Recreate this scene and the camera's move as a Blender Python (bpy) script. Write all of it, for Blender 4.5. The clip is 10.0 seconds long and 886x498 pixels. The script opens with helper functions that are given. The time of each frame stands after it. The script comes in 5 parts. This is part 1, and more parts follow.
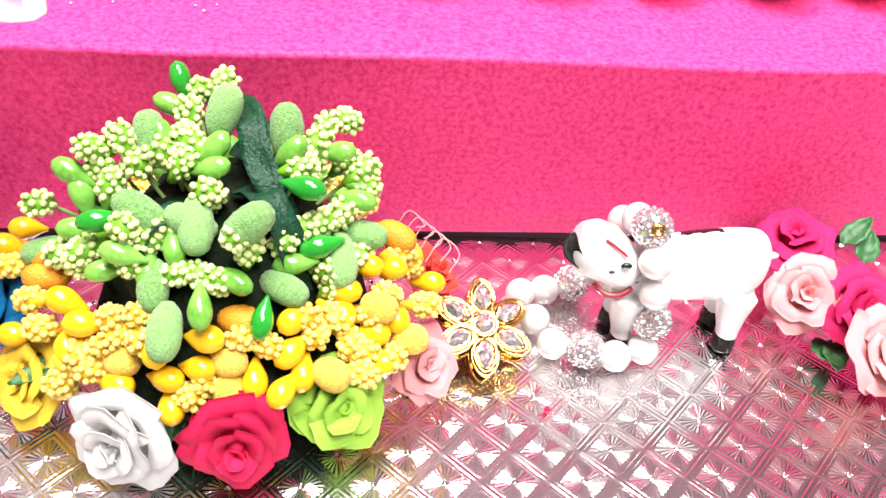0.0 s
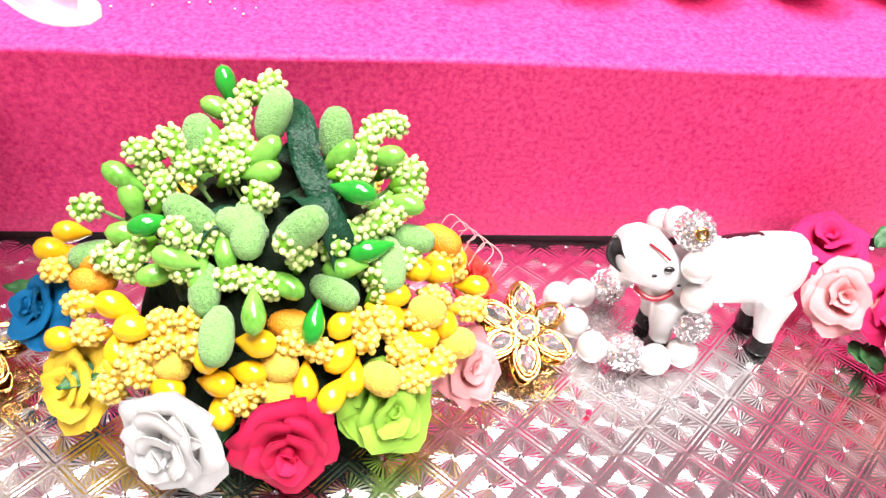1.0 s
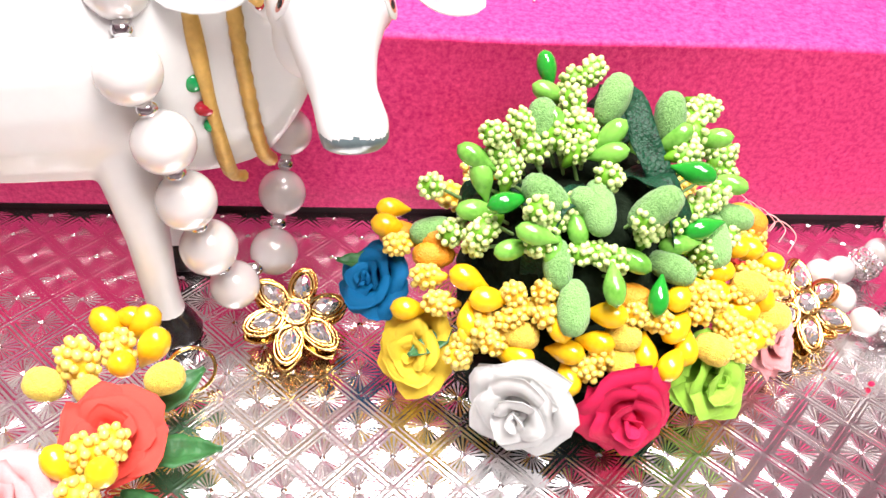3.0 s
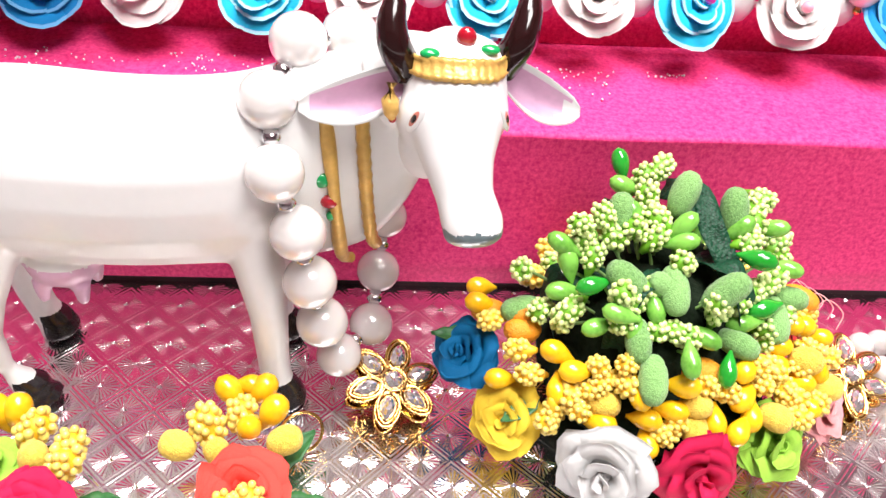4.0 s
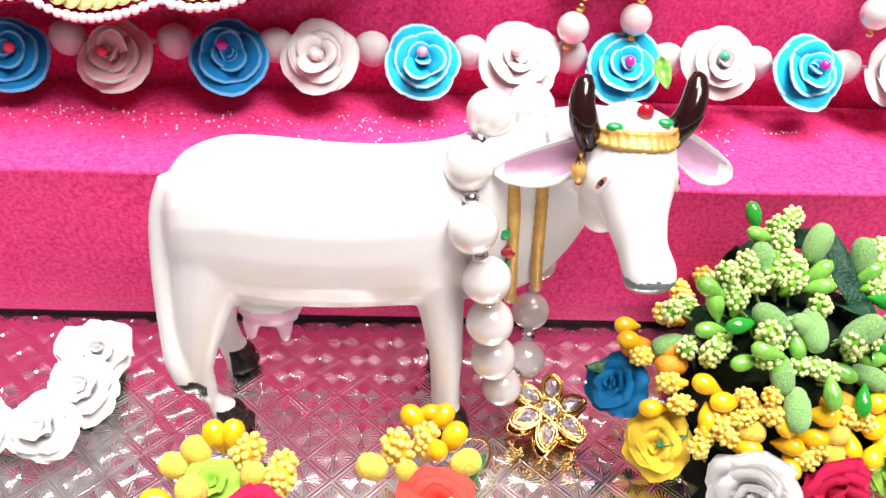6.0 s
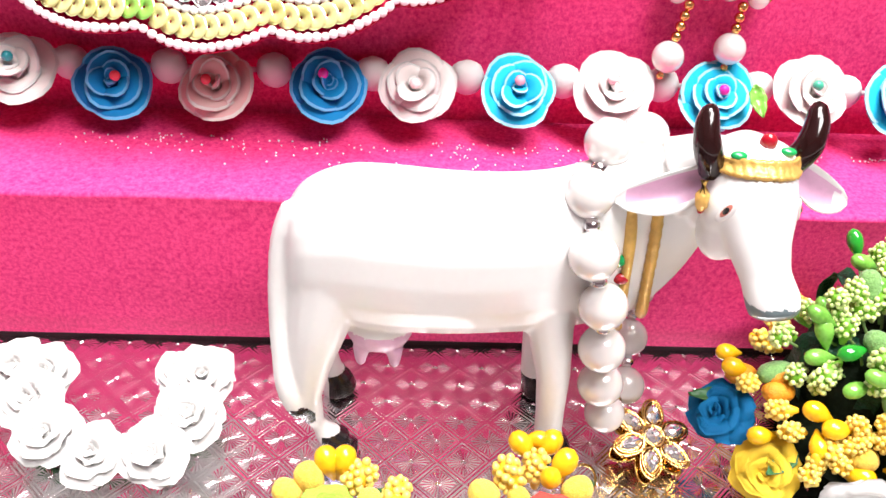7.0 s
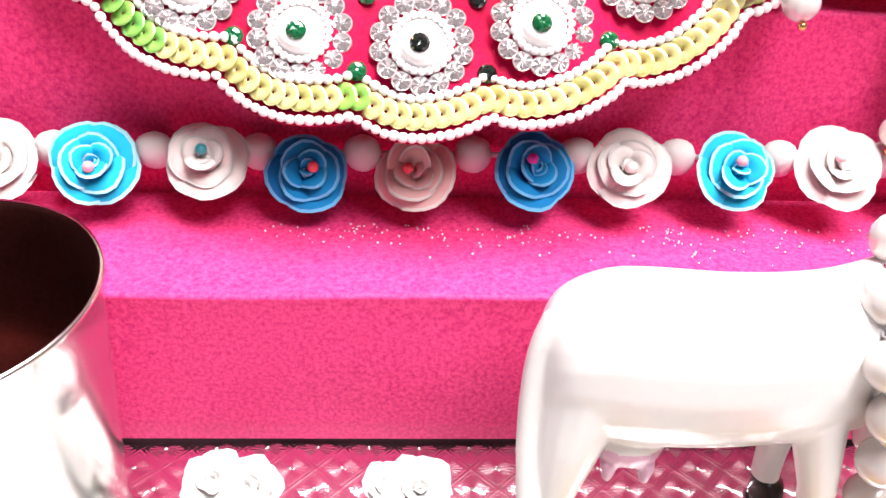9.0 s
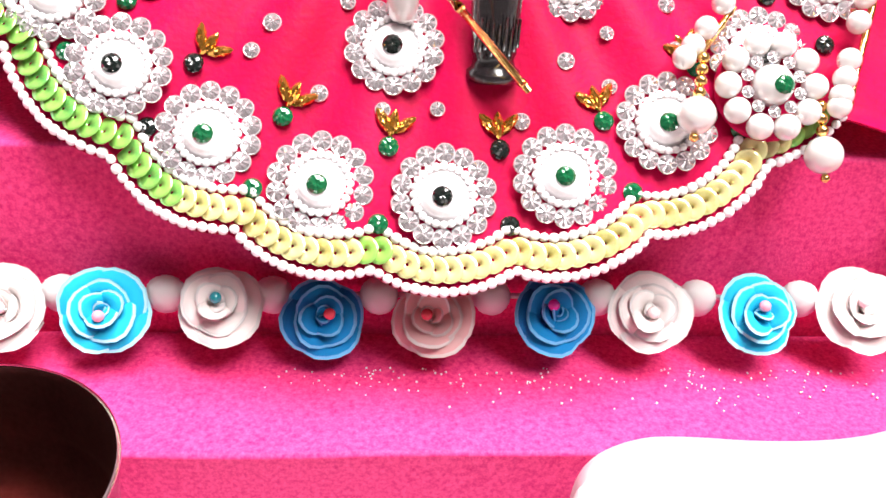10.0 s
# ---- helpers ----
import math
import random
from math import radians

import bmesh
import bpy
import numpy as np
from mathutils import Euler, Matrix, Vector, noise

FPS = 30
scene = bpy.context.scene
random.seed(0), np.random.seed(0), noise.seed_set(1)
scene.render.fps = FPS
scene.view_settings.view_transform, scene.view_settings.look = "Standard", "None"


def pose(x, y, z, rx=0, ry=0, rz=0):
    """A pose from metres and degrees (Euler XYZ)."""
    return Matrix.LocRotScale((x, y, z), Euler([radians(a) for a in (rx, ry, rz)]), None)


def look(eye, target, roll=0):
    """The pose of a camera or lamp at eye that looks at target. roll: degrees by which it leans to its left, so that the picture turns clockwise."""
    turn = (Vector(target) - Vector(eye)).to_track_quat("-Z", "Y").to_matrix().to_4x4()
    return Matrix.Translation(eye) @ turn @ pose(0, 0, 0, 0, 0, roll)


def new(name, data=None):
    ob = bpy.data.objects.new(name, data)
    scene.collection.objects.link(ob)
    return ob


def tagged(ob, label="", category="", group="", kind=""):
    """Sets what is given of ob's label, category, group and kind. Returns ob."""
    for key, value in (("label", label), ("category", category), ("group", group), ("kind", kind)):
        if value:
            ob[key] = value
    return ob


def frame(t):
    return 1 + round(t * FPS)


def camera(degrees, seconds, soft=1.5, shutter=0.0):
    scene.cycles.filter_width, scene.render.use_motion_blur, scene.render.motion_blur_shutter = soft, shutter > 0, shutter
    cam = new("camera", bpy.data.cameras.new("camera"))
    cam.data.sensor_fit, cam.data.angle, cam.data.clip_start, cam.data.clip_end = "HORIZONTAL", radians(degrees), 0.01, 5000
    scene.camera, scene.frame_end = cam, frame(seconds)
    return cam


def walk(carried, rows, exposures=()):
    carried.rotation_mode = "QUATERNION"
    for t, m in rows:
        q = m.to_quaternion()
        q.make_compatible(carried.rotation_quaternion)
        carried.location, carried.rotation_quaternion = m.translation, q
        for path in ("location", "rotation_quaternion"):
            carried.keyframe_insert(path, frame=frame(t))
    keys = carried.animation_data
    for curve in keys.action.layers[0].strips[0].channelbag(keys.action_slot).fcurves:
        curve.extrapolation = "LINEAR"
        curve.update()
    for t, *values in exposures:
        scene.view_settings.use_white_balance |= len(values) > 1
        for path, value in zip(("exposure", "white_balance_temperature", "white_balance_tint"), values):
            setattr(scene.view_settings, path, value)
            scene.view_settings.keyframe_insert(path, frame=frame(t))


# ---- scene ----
cam = camera(54.0, 10.0)
PATH = [
    (0, (0.2254, -0.1460, 0.1328), (0.2459, -0.0002, -0.0026), 5.79),
    (0.5, (0.2214, -0.1456, 0.1320), (0.2433, 0.0005, -0.0029), 6.33),
    (1, (0.2162, -0.1450, 0.1326), (0.2382, 0.0008, -0.0026), 6.16),
    (1.5, (0.2043, -0.1441, 0.1317), (0.2256, 0.0018, -0.0035), 5.90),
    (2, (0.1899, -0.1427, 0.1300), (0.2108, 0.0008, -0.0078), 6.34),
    (2.5, (0.1749, -0.1452, 0.1305), (0.1949, -0.0031, -0.0088), 6.52),
    (3, (0.1620, -0.1475, 0.1346), (0.1792, -0.0053, -0.0050), 5.44),
    (3.2, (0.1573, -0.1494, 0.1361), (0.1744, -0.0057, -0.0019), 5.42),
    (4.3, (0.1399, -0.1597, 0.1555), (0.1567, -0.0086, 0.0255), 5.79),
    (4.5, (0.1388, -0.1621, 0.1583), (0.1543, -0.0109, 0.0284), 5.51),
    (5, (0.1309, -0.1672, 0.1622), (0.1467, -0.0148, 0.0336), 5.48),
    (5.5, (0.1209, -0.1698, 0.1646), (0.1348, -0.0167, 0.0367), 4.84),
    (7, (0.0874, -0.1702, 0.1651), (0.0979, -0.0120, 0.0432), 3.96),
    (7.5, (0.0747, -0.1665, 0.1637), (0.0859, -0.0081, 0.0421), 4.49),
    (8, (0.0606, -0.1635, 0.1613), (0.0701, -0.0041, 0.0409), 4.05),
    (8.5, (0.0499, -0.1585, 0.1597), (0.0561, 0.0036, 0.0428), 2.78),
    (9, (0.0396, -0.1484, 0.1656), (0.0470, 0.0146, 0.0499), 2.05),
    (9.5, (0.0331, -0.1379, 0.1752), (0.0411, 0.0271, 0.0626), 2.29),
    (10, (0.0309, -0.1330, 0.1804), (0.0424, 0.0369, 0.0755), 2.67),
]
walk(cam, [(t, look(eye, target, roll)) for t, eye, target, roll in PATH],
     [(0.0, 0.20), (1.5, 0.24), (3.0, 0.12), (4.5, -0.13), (6.0, -0.08), (7.5, 0.14), (8.5, 0.16), (10.0, 0.16)])

# ---- light ----
world = bpy.data.worlds.new("world")
scene.world = world
world.use_nodes = True
world.node_tree.nodes["Background"].inputs[0].default_value = (1, 1, 1, 1)
world.node_tree.nodes["Background"].inputs[1].default_value = 0.3


def area_lamp(name, eye, target, size, size_y, power, colour):
    data = bpy.data.lights.new(name, "AREA")
    data.shape, data.size, data.size_y, data.energy, data.color = "RECTANGLE", size, size_y, power, colour
    lamp = new(name, data)
    lamp.matrix_world = look(eye, target)
    return lamp


area_lamp("ceiling_lamp_light", (0.14, 0.06, 1.40), (0.13, 0.0, 0.0), 0.6, 0.6, 39, (1.0, 0.97, 0.95))
# added key from the front right, aimed to suit the bouquet's shadow; no window
area_lamp("window_light", (0.42, -0.40, 1.12), (0.12, 0.0, 0.03), 0.45, 0.45, 18, (1.0, 0.98, 0.96))


# ---- materials ----
def mat(name, colour, rough=0.5, metal=0.0, vary=0.08, scale=60.0, bump=0.0, bump_scale=900.0, coat=0.0, sheen=0.0,
        sss=0.0, spec=0.5, rand=0.0, second=None):
    """A principled material with grain at two scales; rand varies it from piece to piece."""
    m = bpy.data.materials.new(name)
    m.use_nodes = True
    t = m.node_tree
    p = t.nodes["Principled BSDF"]
    co = t.nodes.new("ShaderNodeTexCoord")
    info = t.nodes.new("ShaderNodeObjectInfo")
    n1 = t.nodes.new("ShaderNodeTexNoise")
    n1.inputs["Scale"].default_value, n1.inputs["Detail"].default_value = scale, 3
    t.links.new(co.outputs["Object"], n1.inputs["Vector"])
    n2 = t.nodes.new("ShaderNodeTexNoise")
    n2.inputs["Scale"].default_value, n2.inputs["Detail"].default_value = bump_scale, 2
    t.links.new(co.outputs["Object"], n2.inputs["Vector"])
    add = t.nodes.new("ShaderNodeMath")
    add.operation = "MULTIPLY_ADD"
    t.links.new(n2.outputs["Fac"], add.inputs[0])
    add.inputs[1].default_value = 0.45
    t.links.new(n1.outputs["Fac"], add.inputs[2])
    add2 = t.nodes.new("ShaderNodeMath")
    add2.operation = "MULTIPLY_ADD"
    t.links.new(info.outputs["Random"], add2.inputs[0])
    add2.inputs[1].default_value = rand
    t.links.new(add.outputs[0], add2.inputs[2])
    ramp = t.nodes.new("ShaderNodeValToRGB")
    ramp.color_ramp.elements[0].position, ramp.color_ramp.elements[1].position = 0.4, 1.05 + rand
    dark = tuple(c * (1 - vary) for c in colour)
    light = second if second else tuple(min(1.0, c * (1 + vary) + 0.02 * vary) for c in colour)
    ramp.color_ramp.elements[0].color, ramp.color_ramp.elements[1].color = (*dark, 1), (*light, 1)
    t.links.new(add2.outputs[0], ramp.inputs["Fac"])
    t.links.new(ramp.outputs["Color"], p.inputs["Base Color"])
    p.inputs["Roughness"].default_value, p.inputs["Metallic"].default_value = rough, metal
    p.inputs["Specular IOR Level"].default_value = spec
    p.inputs["Coat Weight"].default_value, p.inputs["Coat Roughness"].default_value = coat, 0.06
    p.inputs["Sheen Weight"].default_value = sheen
    if sss:
        p.inputs["Subsurface Weight"].default_value = sss
        p.inputs["Subsurface Radius"].default_value = (0.002, 0.0015, 0.0012)
        p.inputs["Subsurface Scale"].default_value = 1.0
    if bump:
        b = t.nodes.new("ShaderNodeBump")
        b.inputs["Strength"].default_value, b.inputs["Distance"].default_value = bump, 0.0004
        t.links.new(n2.outputs["Fac"], b.inputs["Height"])
        t.links.new(b.outputs[0], p.inputs["Normal"])
    return m


FELT = mat("pink_felt", (0.74, 0.012, 0.168), 0.50, vary=0.24, scale=900, bump=0.22, bump_scale=1900, spec=0.12,
           second=(0.90, 0.082, 0.265))
# near-black colour for the shade in the gap under the box
DARK = mat("gap_shade", (0.02, 0.008, 0.012), 0.8)
FOIL = mat("silver_foil", (0.84, 0.82, 0.83), 0.06, 1.0, vary=0.06, scale=200, bump=0.10, bump_scale=1800)


def hazed(m, share, rough):
    """Adds a milky lobe to a mirror: the pressed film over the foil."""
    t = m.node_tree
    haze = t.nodes.new("ShaderNodeBsdfPrincipled")
    haze.inputs["Base Color"].default_value, haze.inputs["Metallic"].default_value = (0.90, 0.87, 0.88, 1), 1.0
    haze.inputs["Roughness"].default_value = rough
    mix = t.nodes.new("ShaderNodeMixShader")
    mix.inputs[0].default_value = share
    t.links.new(t.nodes["Principled BSDF"].outputs[0], mix.inputs[1])
    t.links.new(haze.outputs[0], mix.inputs[2])
    t.links.new(mix.outputs[0], t.nodes["Material Output"].inputs["Surface"])


hazed(FOIL, 0.10, 0.30)
CERAMIC = mat("white_paint", (0.71, 0.70, 0.695), 0.28, vary=0.03, scale=40, bump=0.05, bump_scale=500, coat=0.35)
HOOF = mat("black_paint", (0.012, 0.010, 0.011), 0.22, coat=0.5, bump=0.2)
HORN = mat("horn_paint", (0.014, 0.003, 0.003), 0.14, coat=0.3, spec=0.35)
MUZZLE = mat("grey_paint", (0.12, 0.16, 0.17), 0.3, vary=0.3, coat=0.3)
BLUSH = mat("blush_paint", (0.60, 0.35, 0.50), 0.35, vary=0.12, scale=120, coat=0.2)
GOLDP = mat("gold_paint", (0.58, 0.35, 0.09), 0.36, 0.3, vary=0.25, scale=260, bump=0.5)
REDP = mat("red_paint", (0.38, 0.006, 0.020), 0.2, coat=0.6)
GREENP = mat("green_paint", (0.005, 0.30, 0.08), 0.2, coat=0.6)
EYE = mat("eye_paint", (0.50, 0.16, 0.12), 0.3, vary=0.3)
PEARL = mat("pearl", (0.73, 0.69, 0.675), 0.16, 0.2, vary=0.05, scale=150, coat=0.8, sss=0.2)
SILVER = mat("silver_bead", (0.80, 0.80, 0.82), 0.08, 1.0)
GOLD = mat("gold", (0.86, 0.55, 0.18), 0.16, 1.0, vary=0.2, scale=300, bump=0.2)
STONE = mat("crystal", (0.95, 0.93, 0.94), 0.07, 0.86, vary=0.05, coat=1.0)
RIM = mat("clear_rim", (0.74, 0.72, 0.74), 0.12, 0.5, coat=0.8)
STONE_G = mat("green_crystal", (0.004, 0.13, 0.045), 0.05, 0.25, coat=1.0)
STONE_K = mat("black_crystal", (0.004, 0.010, 0.008), 0.05, coat=1.0)
STONE_Y = mat("amber_crystal", (0.66, 0.32, 0.035), 0.07, 0.9, vary=0.3, coat=1.0)
SEED = mat("white_seed_bead", (0.86, 0.83, 0.84), 0.2, coat=0.5, rand=0.05)
SEQUIN = mat("yellow_sequin", (0.62, 0.58, 0.08), 0.16, 0.35, vary=0.25, scale=300, coat=0.8, rand=0.45, second=(0.92, 0.84, 0.40))
SEQUIN_G = mat("green_sequin", (0.02, 0.48, 0.12), 0.16, 0.35, vary=0.25, scale=300, coat=0.8, rand=0.45, second=(0.40, 0.76, 0.16))
SATIN = mat("crimson_satin", (0.44, 0.001, 0.034), 0.55, vary=0.18, scale=22, bump=0.3, bump_scale=700, spec=0.1,
            second=(0.56, 0.002, 0.070))
STEEL = mat("steel", (0.80, 0.77, 0.75), 0.20, 1.0, vary=0.06, scale=30, bump=0.05)
# plain steel; the dark pink reflection inside the tumbler is put into its colour
STEEL_IN = mat("maroon_tinted_steel_inside", (0.24, 0.10, 0.09), 0.28, 1.0, vary=0.3, scale=40)
LIGHTG = mat("pale_green_bud", (0.080, 0.28, 0.025), 0.22, vary=0.25, scale=260, coat=0.5, rand=0.3, second=(0.20, 0.48, 0.075), sss=0.1)
DEEPG = mat("bright_green_bud", (0.012, 0.26, 0.020), 0.12, vary=0.3, coat=0.9)
FUZZG = mat("sugared_green_bud", (0.075, 0.25, 0.030), 0.75, vary=0.35, scale=1500, bump=1.0, bump_scale=2600, sheen=0.25, rand=0.3,
            second=(0.22, 0.43, 0.13))
BERRYG = mat("green_stamen", (0.13, 0.34, 0.012), 0.5, vary=0.3)
BERRYW = mat("cream_stamen_dot", (0.60, 0.74, 0.28), 0.35, vary=0.4, scale=400, coat=0.3)
NET = mat("dark_green_net", (0.001, 0.014, 0.005), 0.5, vary=0.6, scale=900, bump=1.0, bump_scale=1400, spec=0.3, second=(0.006, 0.055, 0.022))


def woven(m, size, colour):
    """A fine open weave of lighter threads over a dark cloth."""
    t = m.node_tree
    p = t.nodes["Principled BSDF"]
    co, weave, mix = t.nodes.new("ShaderNodeTexCoord"), t.nodes.new("ShaderNodeTexChecker"), t.nodes.new("ShaderNodeMix")
    weave.inputs["Scale"].default_value = 1 / size
    t.links.new(co.outputs["Object"], weave.inputs["Vector"])
    mix.data_type = "RGBA"
    t.links.new(weave.outputs["Fac"], mix.inputs[0])
    old = p.inputs["Base Color"].links[0].from_socket
    t.links.new(old, mix.inputs[6])
    mix.inputs[7].default_value = (*colour, 1)
    t.links.new(mix.outputs[2], p.inputs["Base Color"])


# dark netting, blackened further so the gaps between buds look shaded
CORE = mat("shade_dark_foliage", (0.004, 0.010, 0.003), 0.95, spec=0.1, vary=0.5, scale=200, bump=1.0)
YEL = mat("yellow_bud", (0.76, 0.36, 0.004), 0.2, vary=0.12, scale=260, coat=0.5, rand=0.25, second=(0.86, 0.50, 0.012), sss=0.1)
FUZZY = mat("sugared_yellow_bud", (0.74, 0.38, 0.012), 0.75, vary=0.25, scale=900, bump=1.0, bump_scale=2600, sheen=0.15, rand=0.25,
            second=(0.84, 0.60, 0.08))
AMBER = mat("amber_bud", (0.72, 0.27, 0.010), 0.55, vary=0.3, bump=0.8, bump_scale=2200)
BERRYY = mat("yellow_stamen", (0.74, 0.40, 0.012), 0.5, vary=0.2)
BERRYC = mat("pale_yellow_stamen_dot", (0.80, 0.60, 0.13), 0.35, vary=0.1, coat=0.3)
STEM = mat("pale_green_thread", (0.20, 0.34, 0.10), 0.6, vary=0.2)
LEAF = mat("green_leaf", (0.015, 0.085, 0.018), 0.5, vary=0.4, scale=140, bump=0.6, bump_scale=600, second=(0.04, 0.17, 0.05))
TABLE = mat("table_cloth", (0.62, 0.58, 0.58), 0.8, vary=0.1, bump=0.4)
WALLN = mat("back_wall_paint", (0.78, 0.68, 0.72), 0.85, vary=0.04, scale=4)
# wall colours picked for light: pink reflects in the foil, dull lowers the fill
WALLP = mat("pink_wall_paint", (0.78, 0.46, 0.56), 0.85, vary=0.04, scale=4)
WALLW = mat("wall_paint", (0.32, 0.28, 0.29), 0.85, vary=0.04, scale=4)
FLOORM = mat("floor_tile", (0.45, 0.40, 0.38), 0.4, vary=0.1, scale=5)
NETW = mat("clear_glitter", (0.86, 0.78, 0.84), 0.15, coat=0.8, rand=0.05)

woven(NET, 0.0005, (0.006, 0.055, 0.026))


def petal_mat(name, colour, second=None, rough=0.62, rand=0.12):
    return mat(name, colour, rough, vary=0.16, scale=180, bump=0.35, bump_scale=900, spec=0.2, sss=0.08, rand=rand, second=second)


P_WHITE = petal_mat("white_petal", (0.62, 0.61, 0.60))
P_CREAM = petal_mat("cream_petal", (0.76, 0.69, 0.67))
P_BLUSH = petal_mat("blush_petal", (0.76, 0.48, 0.47))
P_CYAN = petal_mat("cyan_petal", (0.004, 0.30, 0.58), second=(0.015, 0.52, 0.78), rand=0.4)
P_CYAN_E = petal_mat("pale_cyan_edge", (0.36, 0.74, 0.88))
# cyan foam again, with the shade of the dress above put into the colour
P_CYAN_SHADED = petal_mat("shaded_cyan_petal", (0.002, 0.050, 0.26), second=(0.006, 0.25, 0.60), rand=0.6)
P_CYAN_SHADED_E = petal_mat("shaded_cyan_edge", (0.14, 0.44, 0.76))
P_PBLUE = petal_mat("peacock_petal", (0.0005, 0.08, 0.23), second=(0.001, 0.15, 0.36))
P_RED = petal_mat("crimson_petal", (0.55, 0.005, 0.045), second=(0.68, 0.015, 0.09))
P_LIME = petal_mat("lime_petal", (0.20, 0.46, 0.025), second=(0.36, 0.62, 0.08))
P_YELLOW = petal_mat("yellow_petal", (0.78, 0.46, 0.012), second=(0.88, 0.62, 0.06))
P_PINK = petal_mat("pink_petal", (0.78, 0.20, 0.23), second=(0.86, 0.40, 0.40))
P_CORAL = petal_mat("coral_petal", (0.74, 0.035, 0.030), second=(0.82, 0.08, 0.06))
P_MAGENTA = petal_mat("magenta_petal", (0.62, 0.010, 0.09), second=(0.72, 0.02, 0.14))
BEADS = {
    "pink": mat("pink_bead", (0.80, 0.36, 0.46), 0.15, coat=0.7), "teal": mat("teal_bead", (0.01, 0.22, 0.26), 0.15, coat=0.7),
    "red": mat("red_bead", (0.70, 0.06, 0.09), 0.15, coat=0.7), "purple": mat("magenta_bead", (0.52, 0.02, 0.34), 0.15, coat=0.7),
    "blush": mat("blush_bead", (0.84, 0.66, 0.66), 0.15, coat=0.7), "green": mat("green_bead", (0.05, 0.36, 0.24), 0.15, coat=0.7),
}


# ---- mesh tools ----
def mesh_of(name, verts, faces, mats, which=None, smooth=True):
    me = bpy.data.meshes.new(name)
    me.from_pydata([tuple(v) for v in verts], [], [tuple(f) for f in faces])
    for m in mats:
        me.materials.append(m)
    if which is not None:
        me.polygons.foreach_set("material_index", list(which))
    me.polygons.foreach_set("use_smooth", [smooth] * len(me.polygons))
    me.update()
    return me


def piece(name, me, parent=None, m=None, label=""):
    """One mesh object; m is its pose in the world."""
    ob = new(name, me)
    if m is not None:
        ob.matrix_basis = m
    if parent is not None:
        ob.parent = parent
        ob.matrix_parent_inverse = parent.matrix_basis.inverted()
    if label:
        ob["label"] = label
    return ob


def thing(name, me, label, category, group="", kind="", m=None):
    ob = new(name, me)
    if m is not None:
        ob.matrix_basis = m
    return tagged(ob, label, category, group, kind)


def toward(place, way, spin=0.0, scale=1.0):
    """A pose at place whose z axis runs along way."""
    q = Vector(way).normalized().to_track_quat("Z", "Y")
    return Matrix.Translation(place) @ q.to_matrix().to_4x4() @ Matrix.Rotation(radians(spin), 4, "Z") @ Matrix.Scale(scale, 4)


class Build:
    """Collects verts, faces and material numbers of one mesh."""

    def __init__(self):
        self.v, self.f, self.w = [], [], []

    def add(self, verts, faces, w=0):
        n = len(self.v)
        self.v += [tuple(p) for p in verts]
        self.f += [tuple(i + n for i in f) for f in faces]
        self.w += [w] * len(faces) if isinstance(w, int) else list(w)
        return self

    def mesh(self, name, mats, smooth=True):
        return mesh_of(name, self.v, self.f, mats, self.w, smooth)


def grid_faces(rows, cols, wrap=True):
    out = []
    for i in range(rows - 1):
        for j in range(cols if wrap else cols - 1):
            k = (j + 1) % cols
            out.append((i * cols + j, i * cols + k, (i + 1) * cols + k, (i + 1) * cols + j))
    return out


def turned(profile, n=16):
    """A body turned about z from (radius, height) pairs, closed at both ends."""
    verts = [(r * math.cos(2 * math.pi * j / n), r * math.sin(2 * math.pi * j / n), z) for r, z in profile for j in range(n)]
    faces = grid_faces(len(profile), n)
    faces += [tuple(reversed(range(n))), tuple(range((len(profile) - 1) * n, len(profile) * n))]
    return verts, faces


def ball(r, n=14, rows=9, squash=1.0):
    prof = [(max(r * math.sin(math.pi * i / (rows - 1)), r * 0.02), -r * squash * math.cos(math.pi * i / (rows - 1))) for i in range(rows)]
    return turned(prof, n)


def moved(vf, m):
    return [tuple(m @ Vector(v)) for v in vf[0]], vf[1]


def tube(path, radii, n=12, flat=1.0, side=None):
    """A tube along path with a radius at each point, closed at both ends. flat squeezes it across."""
    pts = [Vector(p) for p in path]
    verts = []
    for i, p in enumerate(pts):
        way = (pts[min(i + 1, len(pts) - 1)] - pts[max(i - 1, 0)]).normalized()
        ref = Vector(side) if side else (Vector((0, 0, 1)) if abs(way.z) < 0.9 else Vector((0, 1, 0)))
        a = way.cross(ref).normalized()
        b = a.cross(way).normalized()
        for j in range(n):
            s = 2 * math.pi * j / n
            verts.append(p + radii[i] * (math.cos(s) * a * flat + math.sin(s) * b))
    faces = grid_faces(len(pts), n)
    faces += [tuple(range(n)), tuple(reversed(range((len(pts) - 1) * n, len(pts) * n)))]
    return verts, faces


def smooth_path(points, steps=6):
    """A Catmull-Rom line through the points (of any number of values)."""
    p = [np.array(q, float) for q in points]
    p = [2 * p[0] - p[1]] + p + [2 * p[-1] - p[-2]]
    out = []
    for i in range(1, len(p) - 2):
        for k in range(steps):
            t = k / steps
            out.append(0.5 * (2 * p[i] + (p[i + 1] - p[i - 1]) * t + (2 * p[i - 1] - 5 * p[i] + 4 * p[i + 1] - p[i + 2]) * t * t
                              + (3 * p[i] - p[i - 1] - 3 * p[i + 1] + p[i + 2]) * t ** 3))
    return out + [p[-2]]


